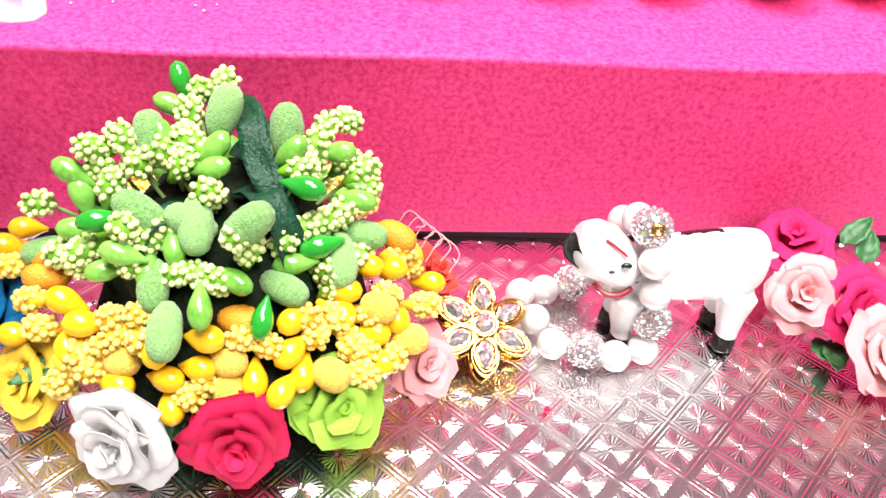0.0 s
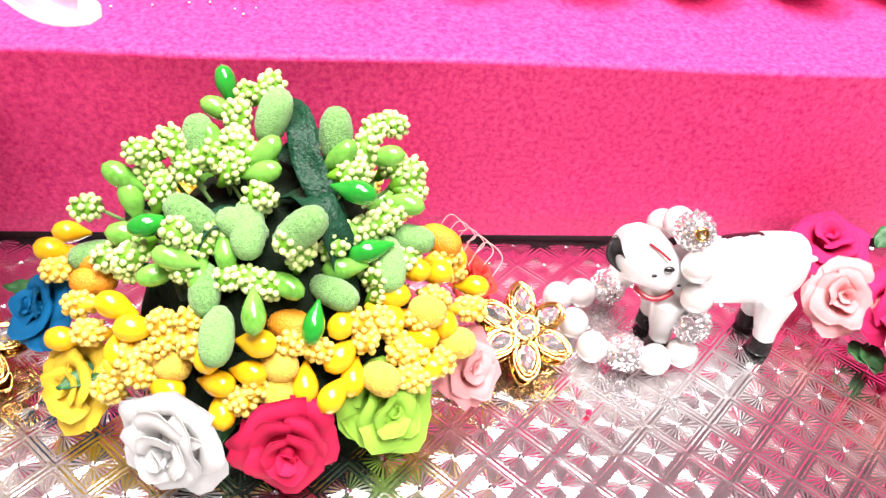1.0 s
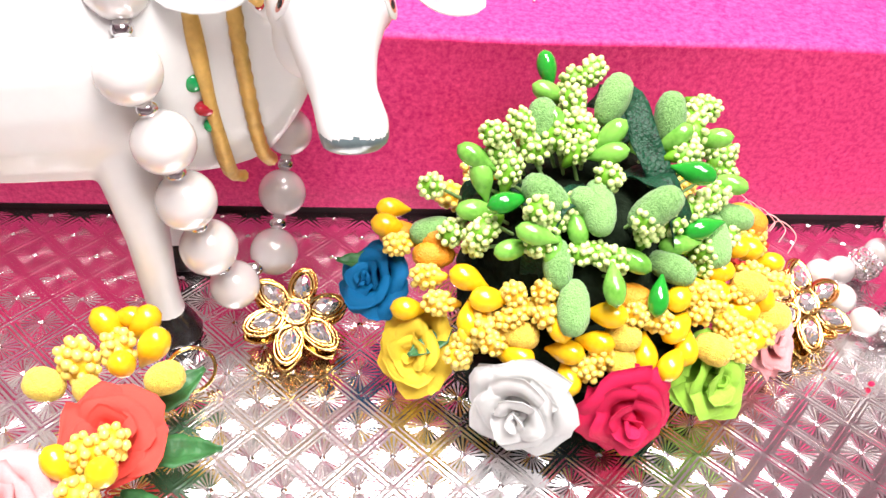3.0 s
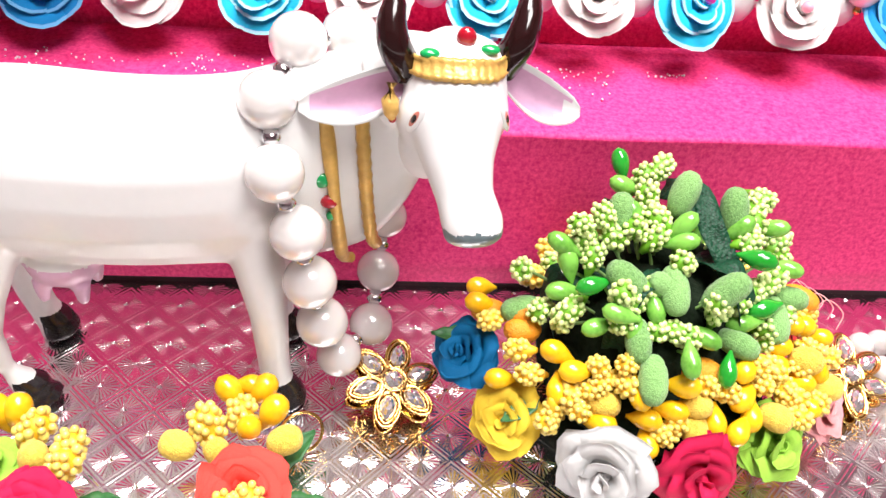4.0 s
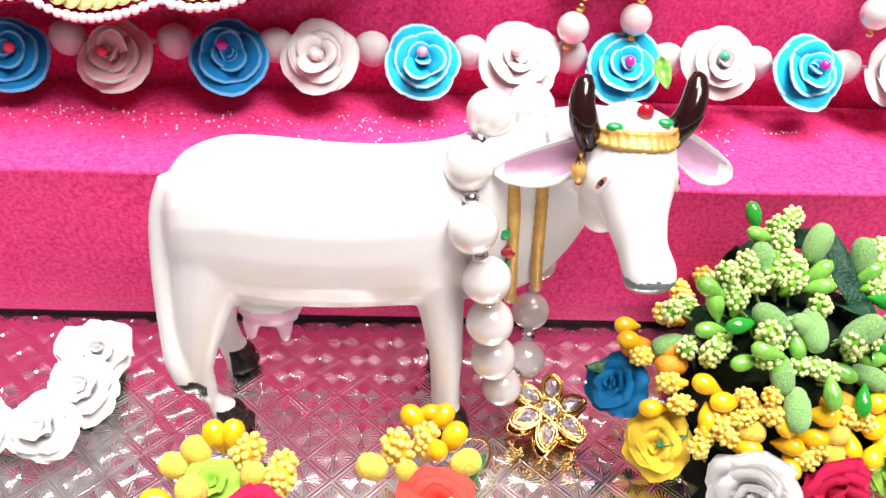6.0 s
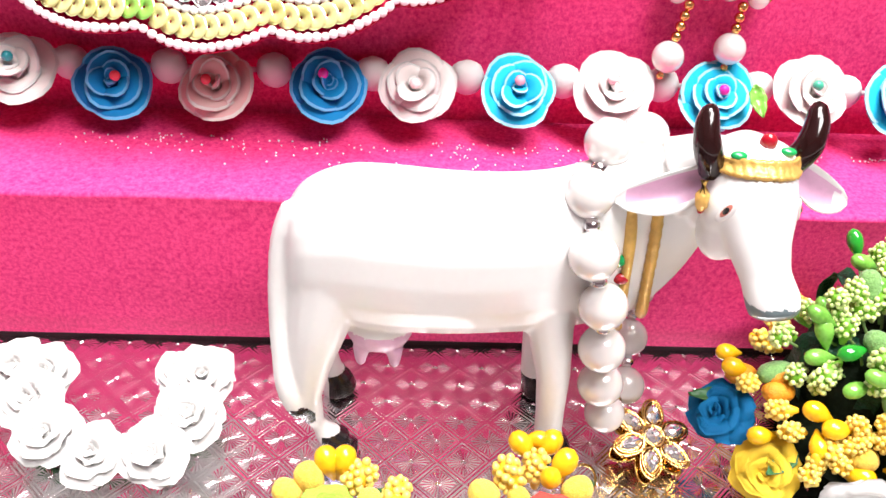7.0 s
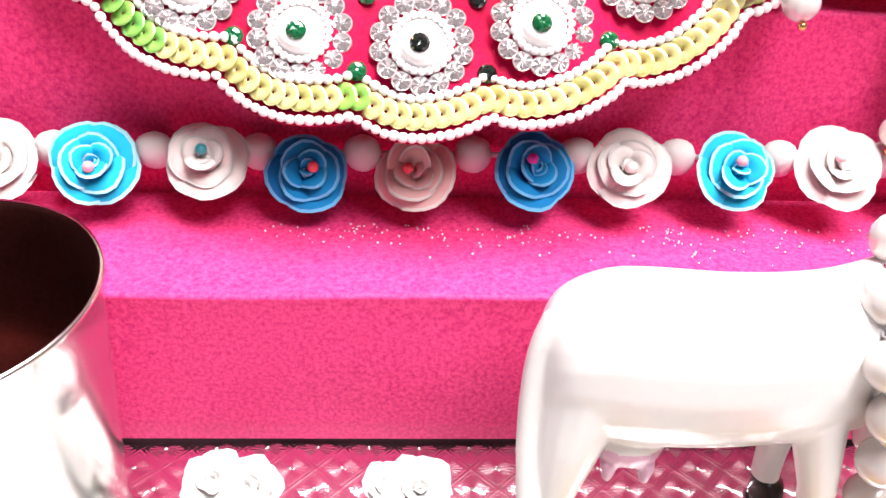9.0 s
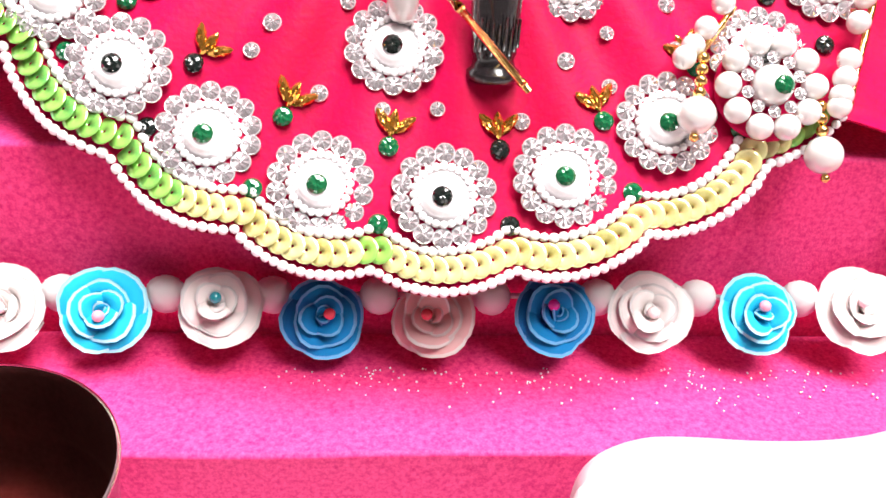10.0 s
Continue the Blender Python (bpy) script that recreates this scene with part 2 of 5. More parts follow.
def slab(x0, x1, y0, y1, z0, z1, b=0.001, m=None):
    """A box with bevelled edges, as a bmesh."""
    bm = bmesh.new()
    bmesh.ops.create_cube(bm, size=1, matrix=Matrix.Translation(((x0 + x1) / 2, (y0 + y1) / 2, (z0 + z1) / 2)) @ Matrix.Diagonal((x1 - x0, y1 - y0, z1 - z0, 1)))
    if b:
        bmesh.ops.bevel(bm, geom=bm.edges[:], offset=b, segments=3, affect="EDGES", profile=0.6)
    return bm


def part(name, bm, material, parent, label=""):
    me = bpy.data.meshes.new(name)
    bm.to_mesh(me)
    bm.free()
    me.materials.append(material)
    return piece(name, me, parent, None, label)


# ---- flowers ----
PETALS = {}


def petal(key, span, r0, r1, h, lip, wave, th, mats):
    """A cupped petal round the z axis, with real thickness; the rim takes the second material."""
    full = (key, tuple(m.name for m in mats))
    if full in PETALS:
        return PETALS[full]
    rng = random.Random(str(key))
    nu, nv = 9, 7
    point = 1.0 if key[0] else 0.0
    ph = rng.uniform(0, 6)
    out = []
    for i in range(nv):
        v = (0, 0.2, 0.4, 0.6, 0.8, 0.93, 1)[i]
        for j in range(nu):
            u = 2 * j / (nu - 1) - 1
            wide = span * (0.45 + 0.55 * math.sin(math.pi * min(0.5, 0.12 + v * 0.5)))
            a = u * wide / 2 * (1 - 0.12 * max(0, v - 0.75) * 4)
            top = 1 - 0.20 * abs(u) ** 3 - 0.16 * point * abs(u) ** 1.2
            r = r0 + (r1 - r0) * v ** 2.6 * (1 - 0.10 * u * u - 0.24 * point * abs(u) ** 1.3)
            r += wave * v * v * (0.7 * math.sin(3.1 * u + ph) + 0.45 * math.sin(7.3 * u + 2 * ph) * v)
            z = h * (1 - (1 - v) ** 1.8) * top - lip * v ** 4 + 0.6 * wave * v * v * math.cos(4.3 * u + ph)
            out.append((r * math.cos(a), r * math.sin(a), z))
    g = np.array(out).reshape(nv, nu, 3)
    nrm = np.cross(np.gradient(g, axis=1), np.gradient(g, axis=0))
    nrm /= np.linalg.norm(nrm, axis=2, keepdims=True) + 1e-12
    mid = g[nv // 2, nu // 2]
    if nrm[nv // 2, nu // 2] @ np.array((-mid[0], -mid[1], 0.6)) < 0:
        nrm = -nrm
    inn = [tuple(p) for p in (g + nrm * th).reshape(-1, 3)]
    n = nu * nv
    faces, which = [], []
    for i in range(nv - 1):
        for j in range(nu - 1):
            q = (i * nu + j, i * nu + j + 1, (i + 1) * nu + j + 1, (i + 1) * nu + j)
            faces += [q, tuple(k + n for k in reversed(q))]
            which += [int(i == nv - 2)] * 2
    rim = [i * nu for i in range(nv)] + [(nv - 1) * nu + j for j in range(1, nu)] + [i * nu + nu - 1 for i in range(nv - 2, -1, -1)]
    for a, b in zip(rim, rim[1:]):
        faces.append((b, a, a + n, b + n))
        which.append(1)
    faces.append((0, n, n + nu - 1, nu - 1))
    which.append(0)
    PETALS[full] = mesh_of("petal", out + inn, faces, mats, which)
    return PETALS[full]


FOAM = [(2, 3.4, 0.06, 0.24, 0.90, 0.00, 0.01, 0.055), (3, 2.9, 0.16, 0.52, 0.86, 0.03, 0.02, 0.060), (3, 2.9, 0.36, 0.82, 0.72, 0.08, 0.03, 0.065),
        (4, 2.5, 0.58, 1.10, 0.50, 0.14, 0.04, 0.065)]
PAPER = [(2, 3.4, 0.04, 0.20, 0.86, 0.00, 0.03, 0.022), (3, 2.8, 0.12, 0.46, 0.84, 0.04, 0.07, 0.022), (4, 2.5, 0.30, 0.74, 0.74, 0.14, 0.09, 0.022),
         (5, 2.3, 0.52, 0.98, 0.54, 0.24, 0.11, 0.022)]


def rose(name, place, way, size, mats, parent, label="", style=PAPER, spin=0.0, seed=0, category="", group="", bead=None, squash=1.0):
    """A rose: a rolled heart with a whorl of petals round it."""
    rng = random.Random(seed * 7 + 3)
    m = toward(place, way, spin, size)
    hb = Build()
    coil = [(0.02 + 0.020 * k / 4 * math.cos(k * 0.62) * 4, 0.02 * k / 4 * math.sin(k * 0.62) * 4, 0.30 + 0.42 * min(1, k / 6)) for k in range(10)]
    hb.add(*turned([(0.10, -0.34), (0.40, -0.16), (0.66, 0.02), (0.56, 0.10), (0.20, 0.30), (0.13, 0.62), (0.03, 0.66)], 10), 0)
    hb.add(*tube(coil, [0.030] * len(coil), 6), 1)
    heart = piece(name, hb.mesh("rose_heart", mats), parent, m, label)
    if category:
        tagged(heart, label, category, group)
    off = rng.uniform(0, 360)
    for ring, (count, span, r0, r1, h, lip, wave, th) in enumerate(style):
        for k in range(count):
            me = petal((style is FOAM, ring, k % 3), span, r0, r1, h, lip, wave, th, mats)
            a = off + ring * 37 + 360 * k / count + rng.uniform(-9, 9)
            s = rng.uniform(0.93, 1.07)
            tip = rng.uniform(-5, 6)
            local = Matrix.Rotation(radians(a), 4, "Z") @ Matrix.Rotation(radians(tip), 4, "Y") @ Matrix.Diagonal((s, s, s * squash * rng.uniform(0.92, 1.08), 1))
            ob = new("petal", me)
            ob.parent = heart
            ob.matrix_basis = local
    if bead is not None:
        ob = new("pearl_pin", bead)
        ob.parent = heart
        ob.matrix_basis = Matrix.Translation((rng.uniform(-0.16, 0.16), rng.uniform(-0.16, 0.16), 0.92))
    return heart


def teardrop(length, r, n=14):
    length, r = length * 0.95, r * 0.90
    prof = []
    for i in range(13):
        s = i / 12
        w = math.sqrt(max(0.0, 1 - ((s - 0.60) / 0.40) ** 2)) if s > 0.60 else 0.16 + 0.84 * math.sin(math.pi / 2 * s / 0.60) ** 1.3
        prof.append((max(r * w, r * 0.05), (s - 0.5) * length))
    return turned(prof, n)


def fuzz(length, r, seed):
    """A sugared bud: a long ellipsoid with a grainy skin."""
    rng = random.Random(seed)
    n, rows = 30, 22
    verts = []
    for i in range(rows):
        s = math.pi * i / (rows - 1)
        for j in range(n):
            a = 2 * math.pi * j / n
            g = 1 + rng.uniform(-0.022, 0.030)
            rr = max(r * math.sin(s) ** 0.8 * (0.82 + 0.18 * (i / rows)), r * 0.03) * g
            verts.append((rr * math.cos(a), rr * math.sin(a), -length / 2 * math.cos(s) * g))
    return verts, grid_faces(rows, n) + [tuple(reversed(range(n))), tuple(range((rows - 1) * n, rows * n))]


def berry(length, r, seed, dot=0.00092):
    """A stamen head packed with small dots."""
    rng = random.Random(seed)
    b = Build()
    b.add(*turned([(r * 0.25, -length * 0.75), (r * 0.6, -length * 0.4), (r * 0.92, 0), (r * 0.78, length * 0.4), (r * 0.1, length * 0.5)], 10), 0)
    n = 32
    for k in range(n):
        f = (k + 0.5) / n
        z = -0.42 + 0.98 * f
        rr = r * math.sqrt(max(0.0, 1 - (2 * f - 1) ** 4 * 0.9)) * 0.90
        a = k * 2.39996 + rng.uniform(-0.25, 0.25)
        p = (rr * math.cos(a), rr * math.sin(a), z * length)
        b.add(*moved(ball(dot * rng.uniform(0.85, 1.15), 7, 5), Matrix.Translation(p)), 1)
    return b


def leaf(length, width, bend, ribs=7):
    """A leaf blade with a folded midrib, side ribs and thickness."""
    nu, nv, th = 7, 11, 0.00025
    top, low = [], []
    for i in range(nv):
        v = i / (nv - 1)
        w = width * math.sin(math.pi * (0.04 + 0.92 * v) ** 0.8) * (1 + 0.08 * math.sin(v * 40))
        for j in range(nu):
            u = 2 * j / (nu - 1) - 1
            z = bend * v * v * length + abs(u) * width * 0.35 + 0.0002 * math.sin(v * ribs * 6.28 + abs(u) * 3)
            top.append((u * w, v * length, z))
            low.append((u * w, v * length, z - th))
    n = nu * nv
    f = grid_faces(nv, nu, False)
    faces = f + [tuple(k + n for k in reversed(q)) for q in f]
    rim = list(range(nu)) + [i * nu + nu - 1 for i in range(1, nv)] + [(nv - 1) * nu + j for j in range(nu - 2, -1, -1)] + [i * nu for i in range(nv - 2, -1, -1)]
    for a, b in zip(rim, rim[1:]):
        faces.append((b, a, a + n, b + n))
    return top + low, faces


def stone(r, tall=0.45, n=8):
    """A cut stone: a table, a star of facets and a girdle."""
    verts = []
    for q, z, off in ((0.98, -0.4, 0), (1.0, 0.0, 0), (0.78, 0.62, 0.5), (0.46, 1.0, 0)):
        for j in range(n):
            t = 2 * math.pi * (j + off) / n
            verts.append((q * r * math.cos(t), q * r * math.sin(t), z * r * tall))
    faces = grid_faces(2, n) + [tuple(reversed(range(n)))]
    for lo, hi, sh in ((n, 2 * n, 0), (2 * n, 3 * n, 1)):
        for j in range(n):
            k = (j + 1) % n
            if sh == 0:
                faces += [(lo + j, lo + k, hi + j), (hi + j, lo + k, hi + k)]
            else:
                faces += [(lo + j, hi + k, hi + j), (lo + j, lo + k, hi + k)]
    return verts, faces + [tuple(range(3 * n, 4 * n))]


def marquise(a, b, tall, n=10, seed=3, point=1.5):
    """A pointed oval stone cut into uneven facets."""
    rng = random.Random(seed)
    verts = []
    for ring, (q, z) in enumerate(((0.97, -0.4 * tall), (1.0, 0.0), (0.74, 0.60 * tall), (0.38, tall))):
        for j in range(n):
            t = 2 * math.pi * (j + 0.5 * (ring == 2)) / n
            up = rng.uniform(-0.16, 0.16) * tall if ring > 1 else 0.0
            verts.append((q * a * math.cos(t), q * b * math.copysign(abs(math.sin(t)) ** point, math.sin(t)), z + up))
    verts.append((0, 0, 0.72 * tall))
    faces = grid_faces(2, n) + [tuple(reversed(range(n)))]
    for lo in (n, 2 * n):
        for j in range(n):
            k = (j + 1) % n
            if lo == n:
                faces += [(lo + j, lo + k, lo + n + j), (lo + n + j, lo + k, lo + n + k)]
            else:
                faces += [(lo + j, lo + n + k, lo + n + j), (lo + j, lo + k, lo + n + k)]
    return verts, faces + [(3 * n + j, 3 * n + (j + 1) % n, 4 * n) for j in range(n)]


def pear(vf, a):
    """Rounds the inner end of a pointed oval and leaves its outer end sharp."""
    return [(x, y * (1.0 + 0.30 * max(0.0, -x / a)) if x < 0 else y * (1 - 0.10 * x / a), z) for x, y, z in vf[0]], vf[1]


# ---- structure ----
def shell(name, x0, x1, y0, y1, z0, z1, material, label, b=0.0):
    bm = slab(x0, x1, y0, y1, z0, z1, b)
    me = bpy.data.meshes.new(name)
    bm.to_mesh(me)
    bm.free()
    me.materials.append(material)
    return tagged(new(name, me), label, name.split("_")[0], "", "structure")


shell("floor", -1.9, 2.1, -1.9, 1.5, -0.80, -0.75, FLOORM, "plain stone floor of the room")
shell("ceiling", -1.9, 2.1, -1.9, 1.5, 1.60, 1.65, WALLN, "white painted ceiling")
# unseen walls added to close the room and shape its bounce light
shell("wall_north", -1.9, 2.1, 1.5, 1.6, -0.75, 1.60, WALLP, "unseen wall behind the display, pink to tint the foil's reflection")
shell("wall_south", -1.9, 2.1, -2.0, -1.9, -0.75, 1.60, WALLW, "unseen wall facing the display, dulled to cut fill light")
shell("wall_west", -2.0, -1.9, -1.9, 1.5, -0.75, 1.60, WALLW, "unseen side wall, dulled to cut fill light")
shell("wall_east", 2.1, 2.2, -1.9, 1.5, -0.75, 1.60, WALLW, "unseen side wall, dulled to cut fill light")

# table
table = thing("table", None, "low table covered with a pale cloth", "table")
part("tabletop", slab(-0.45, 0.75, -0.45, 0.45, -0.034, -0.004, 0.003), TABLE, table)
for x in (-0.41, 0.71):
    for y in (-0.41, 0.41):
        part("leg", slab(x - 0.025, x + 0.025, y - 0.025, y + 0.025, -0.75, -0.034, 0.003), TABLE, table)

# stepped stand covered in pink felt paper
stand = thing("stepped_stand", None, "stepped display box covered in bright pink felt paper", "stand")


def step(x0, x1, y0, y1, z0, z1, seed, r=0.0013):
    """A felt-covered step: a rounded, slightly bowed front edge on a box."""
    prof = [(y0, z0)] + [(y0 + 0.00002 * k, z0 + (z1 - r - z0) * k / 6) for k in range(1, 7)]
    prof += [(y0 + r - r * math.cos(a), z1 - r + r * math.sin(a)) for a in (0.3, 0.6, 0.95, 1.25, 1.5)]
    prof += [(y0 + (y1 - y0) * k / 6, z1) for k in range(1, 7)]
    prof += [(y1, z0)]
    n = 120
    verts = []
    for i in range(n):
        x = x0 + (x1 - x0) * i / (n - 1)
        for y, z in prof:
            f = (z - z0) / (z1 - z0)
            dy = 0.0010 * noise.noise((x * 22, z * 30, seed)) * min(1, f * 2)
            dz = 0.0010 * noise.noise((x * 18, y * 25, seed + 4)) * (f > 0.75)
            verts.append((x, y + dy * (y < y1 - 0.001), z + dz))
    m = len(prof)
    faces = [(i * m + j, (i + 1) * m + j, (i + 1) * m + (j + 1) % m, i * m + (j + 1) % m) for i in range(n - 1) for j in range(m)]
    faces += [tuple(range(m)), tuple(reversed(range((n - 1) * m, n * m)))]
    return mesh_of("step", verts, faces, [FELT])


# added strip: the gap's shade is put in as a black block
part("plinth", slab(-0.245, 0.545, 0.0016, 0.30, -0.004, 0.0032, 0), DARK, stand, "black strip added for the shade in the gap beneath the box")
piece("step", step(-0.25, 0.55, 0.0, 0.30, 0.0026, 0.047, 1), stand)
piece("step", step(-0.25, 0.55, 0.042, 0.30, 0.047, 0.098, 5), stand)
piece("step", step(-0.25, 0.55, 0.0855, 0.30, 0.098, 0.1600, 9), stand)


# embossed silver sheet: diamonds with a dimple, a fan of rays and a double rim
def foil():
    half = 0.00623
    rings = [(0.09, -0.00022), (0.12, 0.00005), (0.16, 0.00004), (0.70, 0.00002), (0.75, -0.00002), (0.79, 0.00003), (0.82, 0.00003),
             (0.86, -0.00002), (0.92, -0.00002), (0.96, 0.00003), (1.0, 0.00004)]
    vs, fs, soft, n0 = [], [], [], 0
    for fine in (True, False):
        n = 48 if fine else 8
        ang = (np.arange(n) / n) * 2 * np.pi
        edge = half / (np.abs(np.cos(ang)) + np.abs(np.sin(ang)))
        use = rings if fine else [rings[3], rings[6], rings[8], rings[10]]
        tv = [(0.0, 0.0, -0.00042)]
        for f, z in use:
            for k in range(n):
                zz = z + (0.000070 * (1 if k % 2 else -1) * min(f, 0.6) if fine and 0.14 < f < 0.71 else 0.0)
                tv.append((edge[k] * f * math.cos(ang[k]), edge[k] * f * math.sin(ang[k]), zz))
        tf = [(0, 1 + k, 1 + (k + 1) % n) for k in range(n)]
        for r in range(len(use) - 1):
            for k in range(n):
                k2 = (k + 1) % n
                tf.append((1 + r * n + k, 1 + (r + 1) * n + k, 1 + (r + 1) * n + k2, 1 + r * n + k2))
        tv = np.array(tv)
        for row in range(-40, 14):
            y = -0.0631 + row * half
            for col in range(-34, 34):
                x = 0.2042 + (2 * col + (row % 2)) * half
                if not (-0.20 < x < 0.50 and -0.30 < y < 0.006):
                    continue
                near = -0.06 < x < 0.37 and y > -0.095
                if near != fine:
                    continue
                vs.append(tv + (x, y, 0))
                fs += [tuple(i + n0 for i in f) for f in tf]
                soft += [not (fine and 2 * n <= i < 4 * n) for i in range(len(tf))]
                n0 += len(tv)
    v = np.concatenate(vs)
    x, y = v[:, 0], v[:, 1]
    v[:, 2] += 0.00016 * np.sin(x * 110 + 1.3 * np.sin(y * 90)) + 0.00012 * np.sin(y * 140 + x * 60) - 0.0003
    me = mesh_of("foil_sheet", v, fs, [FOIL], None, True)
    me.polygons.foreach_set("use_smooth", soft)
    return me


tagged(new("foil_sheet", foil()), "embossed silver foil sheet with a diamond pattern on the table", "foil sheet", "", "structure")


# ---- cow figurine ----
from mathutils.bvhtree import BVHTree


def melted(b, voxel, name, rounds=6):
    """The shells of a Build fused into one smooth skin."""
    tmp = bpy.data.objects.new("tmp", b.mesh("tmp", []))
    scene.collection.objects.link(tmp)
    mod = tmp.modifiers.new("fuse", "REMESH")
    mod.mode, mod.voxel_size, mod.use_smooth_shade = "VOXEL", voxel, True
    sm = tmp.modifiers.new("smooth", "SMOOTH")
    sm.factor, sm.iterations = 0.5, rounds
    dg = bpy.context.evaluated_depsgraph_get()
    dg.update()
    me = bpy.data.meshes.new_from_object(tmp.evaluated_get(dg))
    bpy.data.objects.remove(tmp)
    n = len(me.vertices)
    co = np.empty(n * 3)
    me.vertices.foreach_get("co", co)
    faces = [tuple(p.vertices) for p in me.polygons]
    return co.reshape(-1, 3), faces


def lofted(rows, n=20):
    """A shell through rows of x, y, z of the middle and half-widths across y and z."""
    verts = []
    for x, y, z, ry, rz in rows:
        for j in range(n):
            a = 2 * math.pi * j / n
            c, s = math.cos(a), math.sin(a)
            verts.append((x, y + ry * math.copysign(abs(c) ** 0.88, c), z + rz * math.copysign(abs(s) ** 0.92, s)))
    return verts, grid_faces(len(rows), n) + [tuple(reversed(range(n))), tuple(range((len(rows) - 1) * n, len(rows) * n))]


def blob(p, r, squash=(1, 1, 1)):
    return moved(ball(r, 16, 11), Matrix.Translation(p) @ Matrix.Diagonal((*squash, 1)))


def ear(root, tip, up, width, facing, th=0.0011):
    """A hollow leaf-shaped ear: outer skin white, hollow blush."""
    root, tip, up, facing = Vector(root), Vector(tip), Vector(up).normalized(), Vector(facing).normalized()
    nv, nu = 11, 9
    front, back = [], []
    for i in range(nv):
        v = i / (nv - 1)
        w = width * (0.30 + 0.70 * math.sin(math.pi * (0.10 + 0.86 * v) ** 0.9)) * (1.0 if v < 0.97 else 0.55)
        for j in range(nu):
            u = 2 * j / (nu - 1) - 1
            mid = root.lerp(tip, v) - up * (0.0012 * math.sin(math.pi * v))
            dish = 0.85 * width * (u * u - 0.55) * math.sin(math.pi * min(1, 0.25 + v * 0.75))
            front.append(mid + up * (u * w) + facing * dish)
            back.append(mid + up * (u * w) + facing * (dish - th - 0.0008 * (1 - u * u)))
    n = nu * nv
    f = grid_faces(nv, nu, False)
    faces = f + [tuple(k + n for k in reversed(q)) for q in f]
    inner = [1 if 1 <= (k % (nu - 1)) <= nu - 3 and k // (nu - 1) < nv - 2 else 0 for k in range(len(f))]
    rim = list(range(nu)) + [i * nu + nu - 1 for i in range(1, nv)] + [(nv - 1) * nu + j for j in range(nu - 2, -1, -1)] + [i * nu for i in range(nv - 2, -1, -1)]
    extra = [(b, a, a + n, b + n) for a, b in zip(rim, rim[1:])]
    return front + back, faces + extra, inner + [0] * (len(f) + len(extra))


def cow():
    b = Build()
    y0 = -0.025
    rows = [(0.0640, y0, 0.0520, 0.002, 0.003), (0.0652, y0, 0.0525, 0.0072, 0.0110), (0.0690, y0, 0.0530, 0.0108, 0.0155), (0.0765, y0, 0.0535, 0.0124, 0.0183),
            (0.0850, y0, 0.0528, 0.0131, 0.0192), (0.0980, y0, 0.0520, 0.0130, 0.0190), (0.1100, -0.0248, 0.0522, 0.0126, 0.0188),
            (0.1200, -0.0238, 0.0525, 0.0118, 0.0195), (0.1290, -0.0215, 0.0530, 0.0102, 0.0212), (0.1370, -0.0190, 0.0530, 0.0078, 0.0222),
            (0.1440, -0.0180, 0.0545, 0.0060, 0.0208), (0.1500, -0.0185, 0.0590, 0.0045, 0.0160), (0.1540, -0.0200, 0.0635, 0.0022, 0.009)]
    b.add(*lofted([tuple(r) for r in smooth_path(rows, 3)]))
    # head, looking out of the line of the body
    b.add(*tube([(0.1560, -0.0195, 0.0755), (0.1563, -0.0235, 0.0755), (0.1567, -0.0290, 0.0735), (0.1568, -0.0345, 0.0700), (0.1573, -0.0390, 0.0660), (0.1584, -0.0425, 0.0622),
                 (0.1598, -0.0455, 0.0588), (0.1602, -0.0470, 0.0568), (0.1603, -0.0476, 0.0558)],
                [0.0060, 0.0080, 0.0087, 0.0076, 0.0057, 0.0047, 0.0051, 0.0047, 0.0028], 20, 1.04))
    b.add(*blob((0.1565, -0.0262, 0.0775), 0.0078, (1.2, 0.8, 0.72)))
    b.add(*blob((0.1514, -0.0318, 0.0705), 0.0050, (0.95, 1.0, 1.25)))
    b.add(*blob((0.1522, -0.0310, 0.0650), 0.0056, (0.9, 1.0, 1.25)))
    b.add(*blob((0.1538, -0.0340, 0.0645), 0.0038, (0.9, 1.0, 1.1)))
    b.add(*blob((0.1622, -0.0308, 0.0712), 0.0046, (0.8, 1.1, 1.2)))
    b.add(*blob((0.1540, -0.0215, 0.0680), 0.0085, (0.9, 1, 1.1)))
    b.add(*tube([(0.1440, -0.0185, 0.0690), (0.1500, -0.0195, 0.0715), (0.1555, -0.0230, 0.0735)], [0.0085, 0.0080, 0.0072], 14))
    # legs
    b.add(*tube([(0.1195, -0.0262, 0.048), (0.1215, -0.0305, 0.036), (0.1232, -0.0335, 0.025), (0.1236, -0.0348, 0.015), (0.1240, -0.0350, 0.0075), (0.1254, -0.0354, 0.004), (0.1260, -0.0354, 0.0006)],
                [0.0076, 0.0052, 0.0039, 0.0034, 0.0033, 0.0041, 0.0046], 14))
    b.add(*tube([(0.1195, -0.0180, 0.046), (0.1212, -0.0160, 0.034), (0.1222, -0.0152, 0.024), (0.1224, -0.0150, 0.014), (0.1228, -0.0150, 0.0070), (0.1240, -0.0150, 0.004), (0.1245, -0.0150, 0.0006)],
                [0.0074, 0.0050, 0.0039, 0.0034, 0.0033, 0.0041, 0.0045], 14))
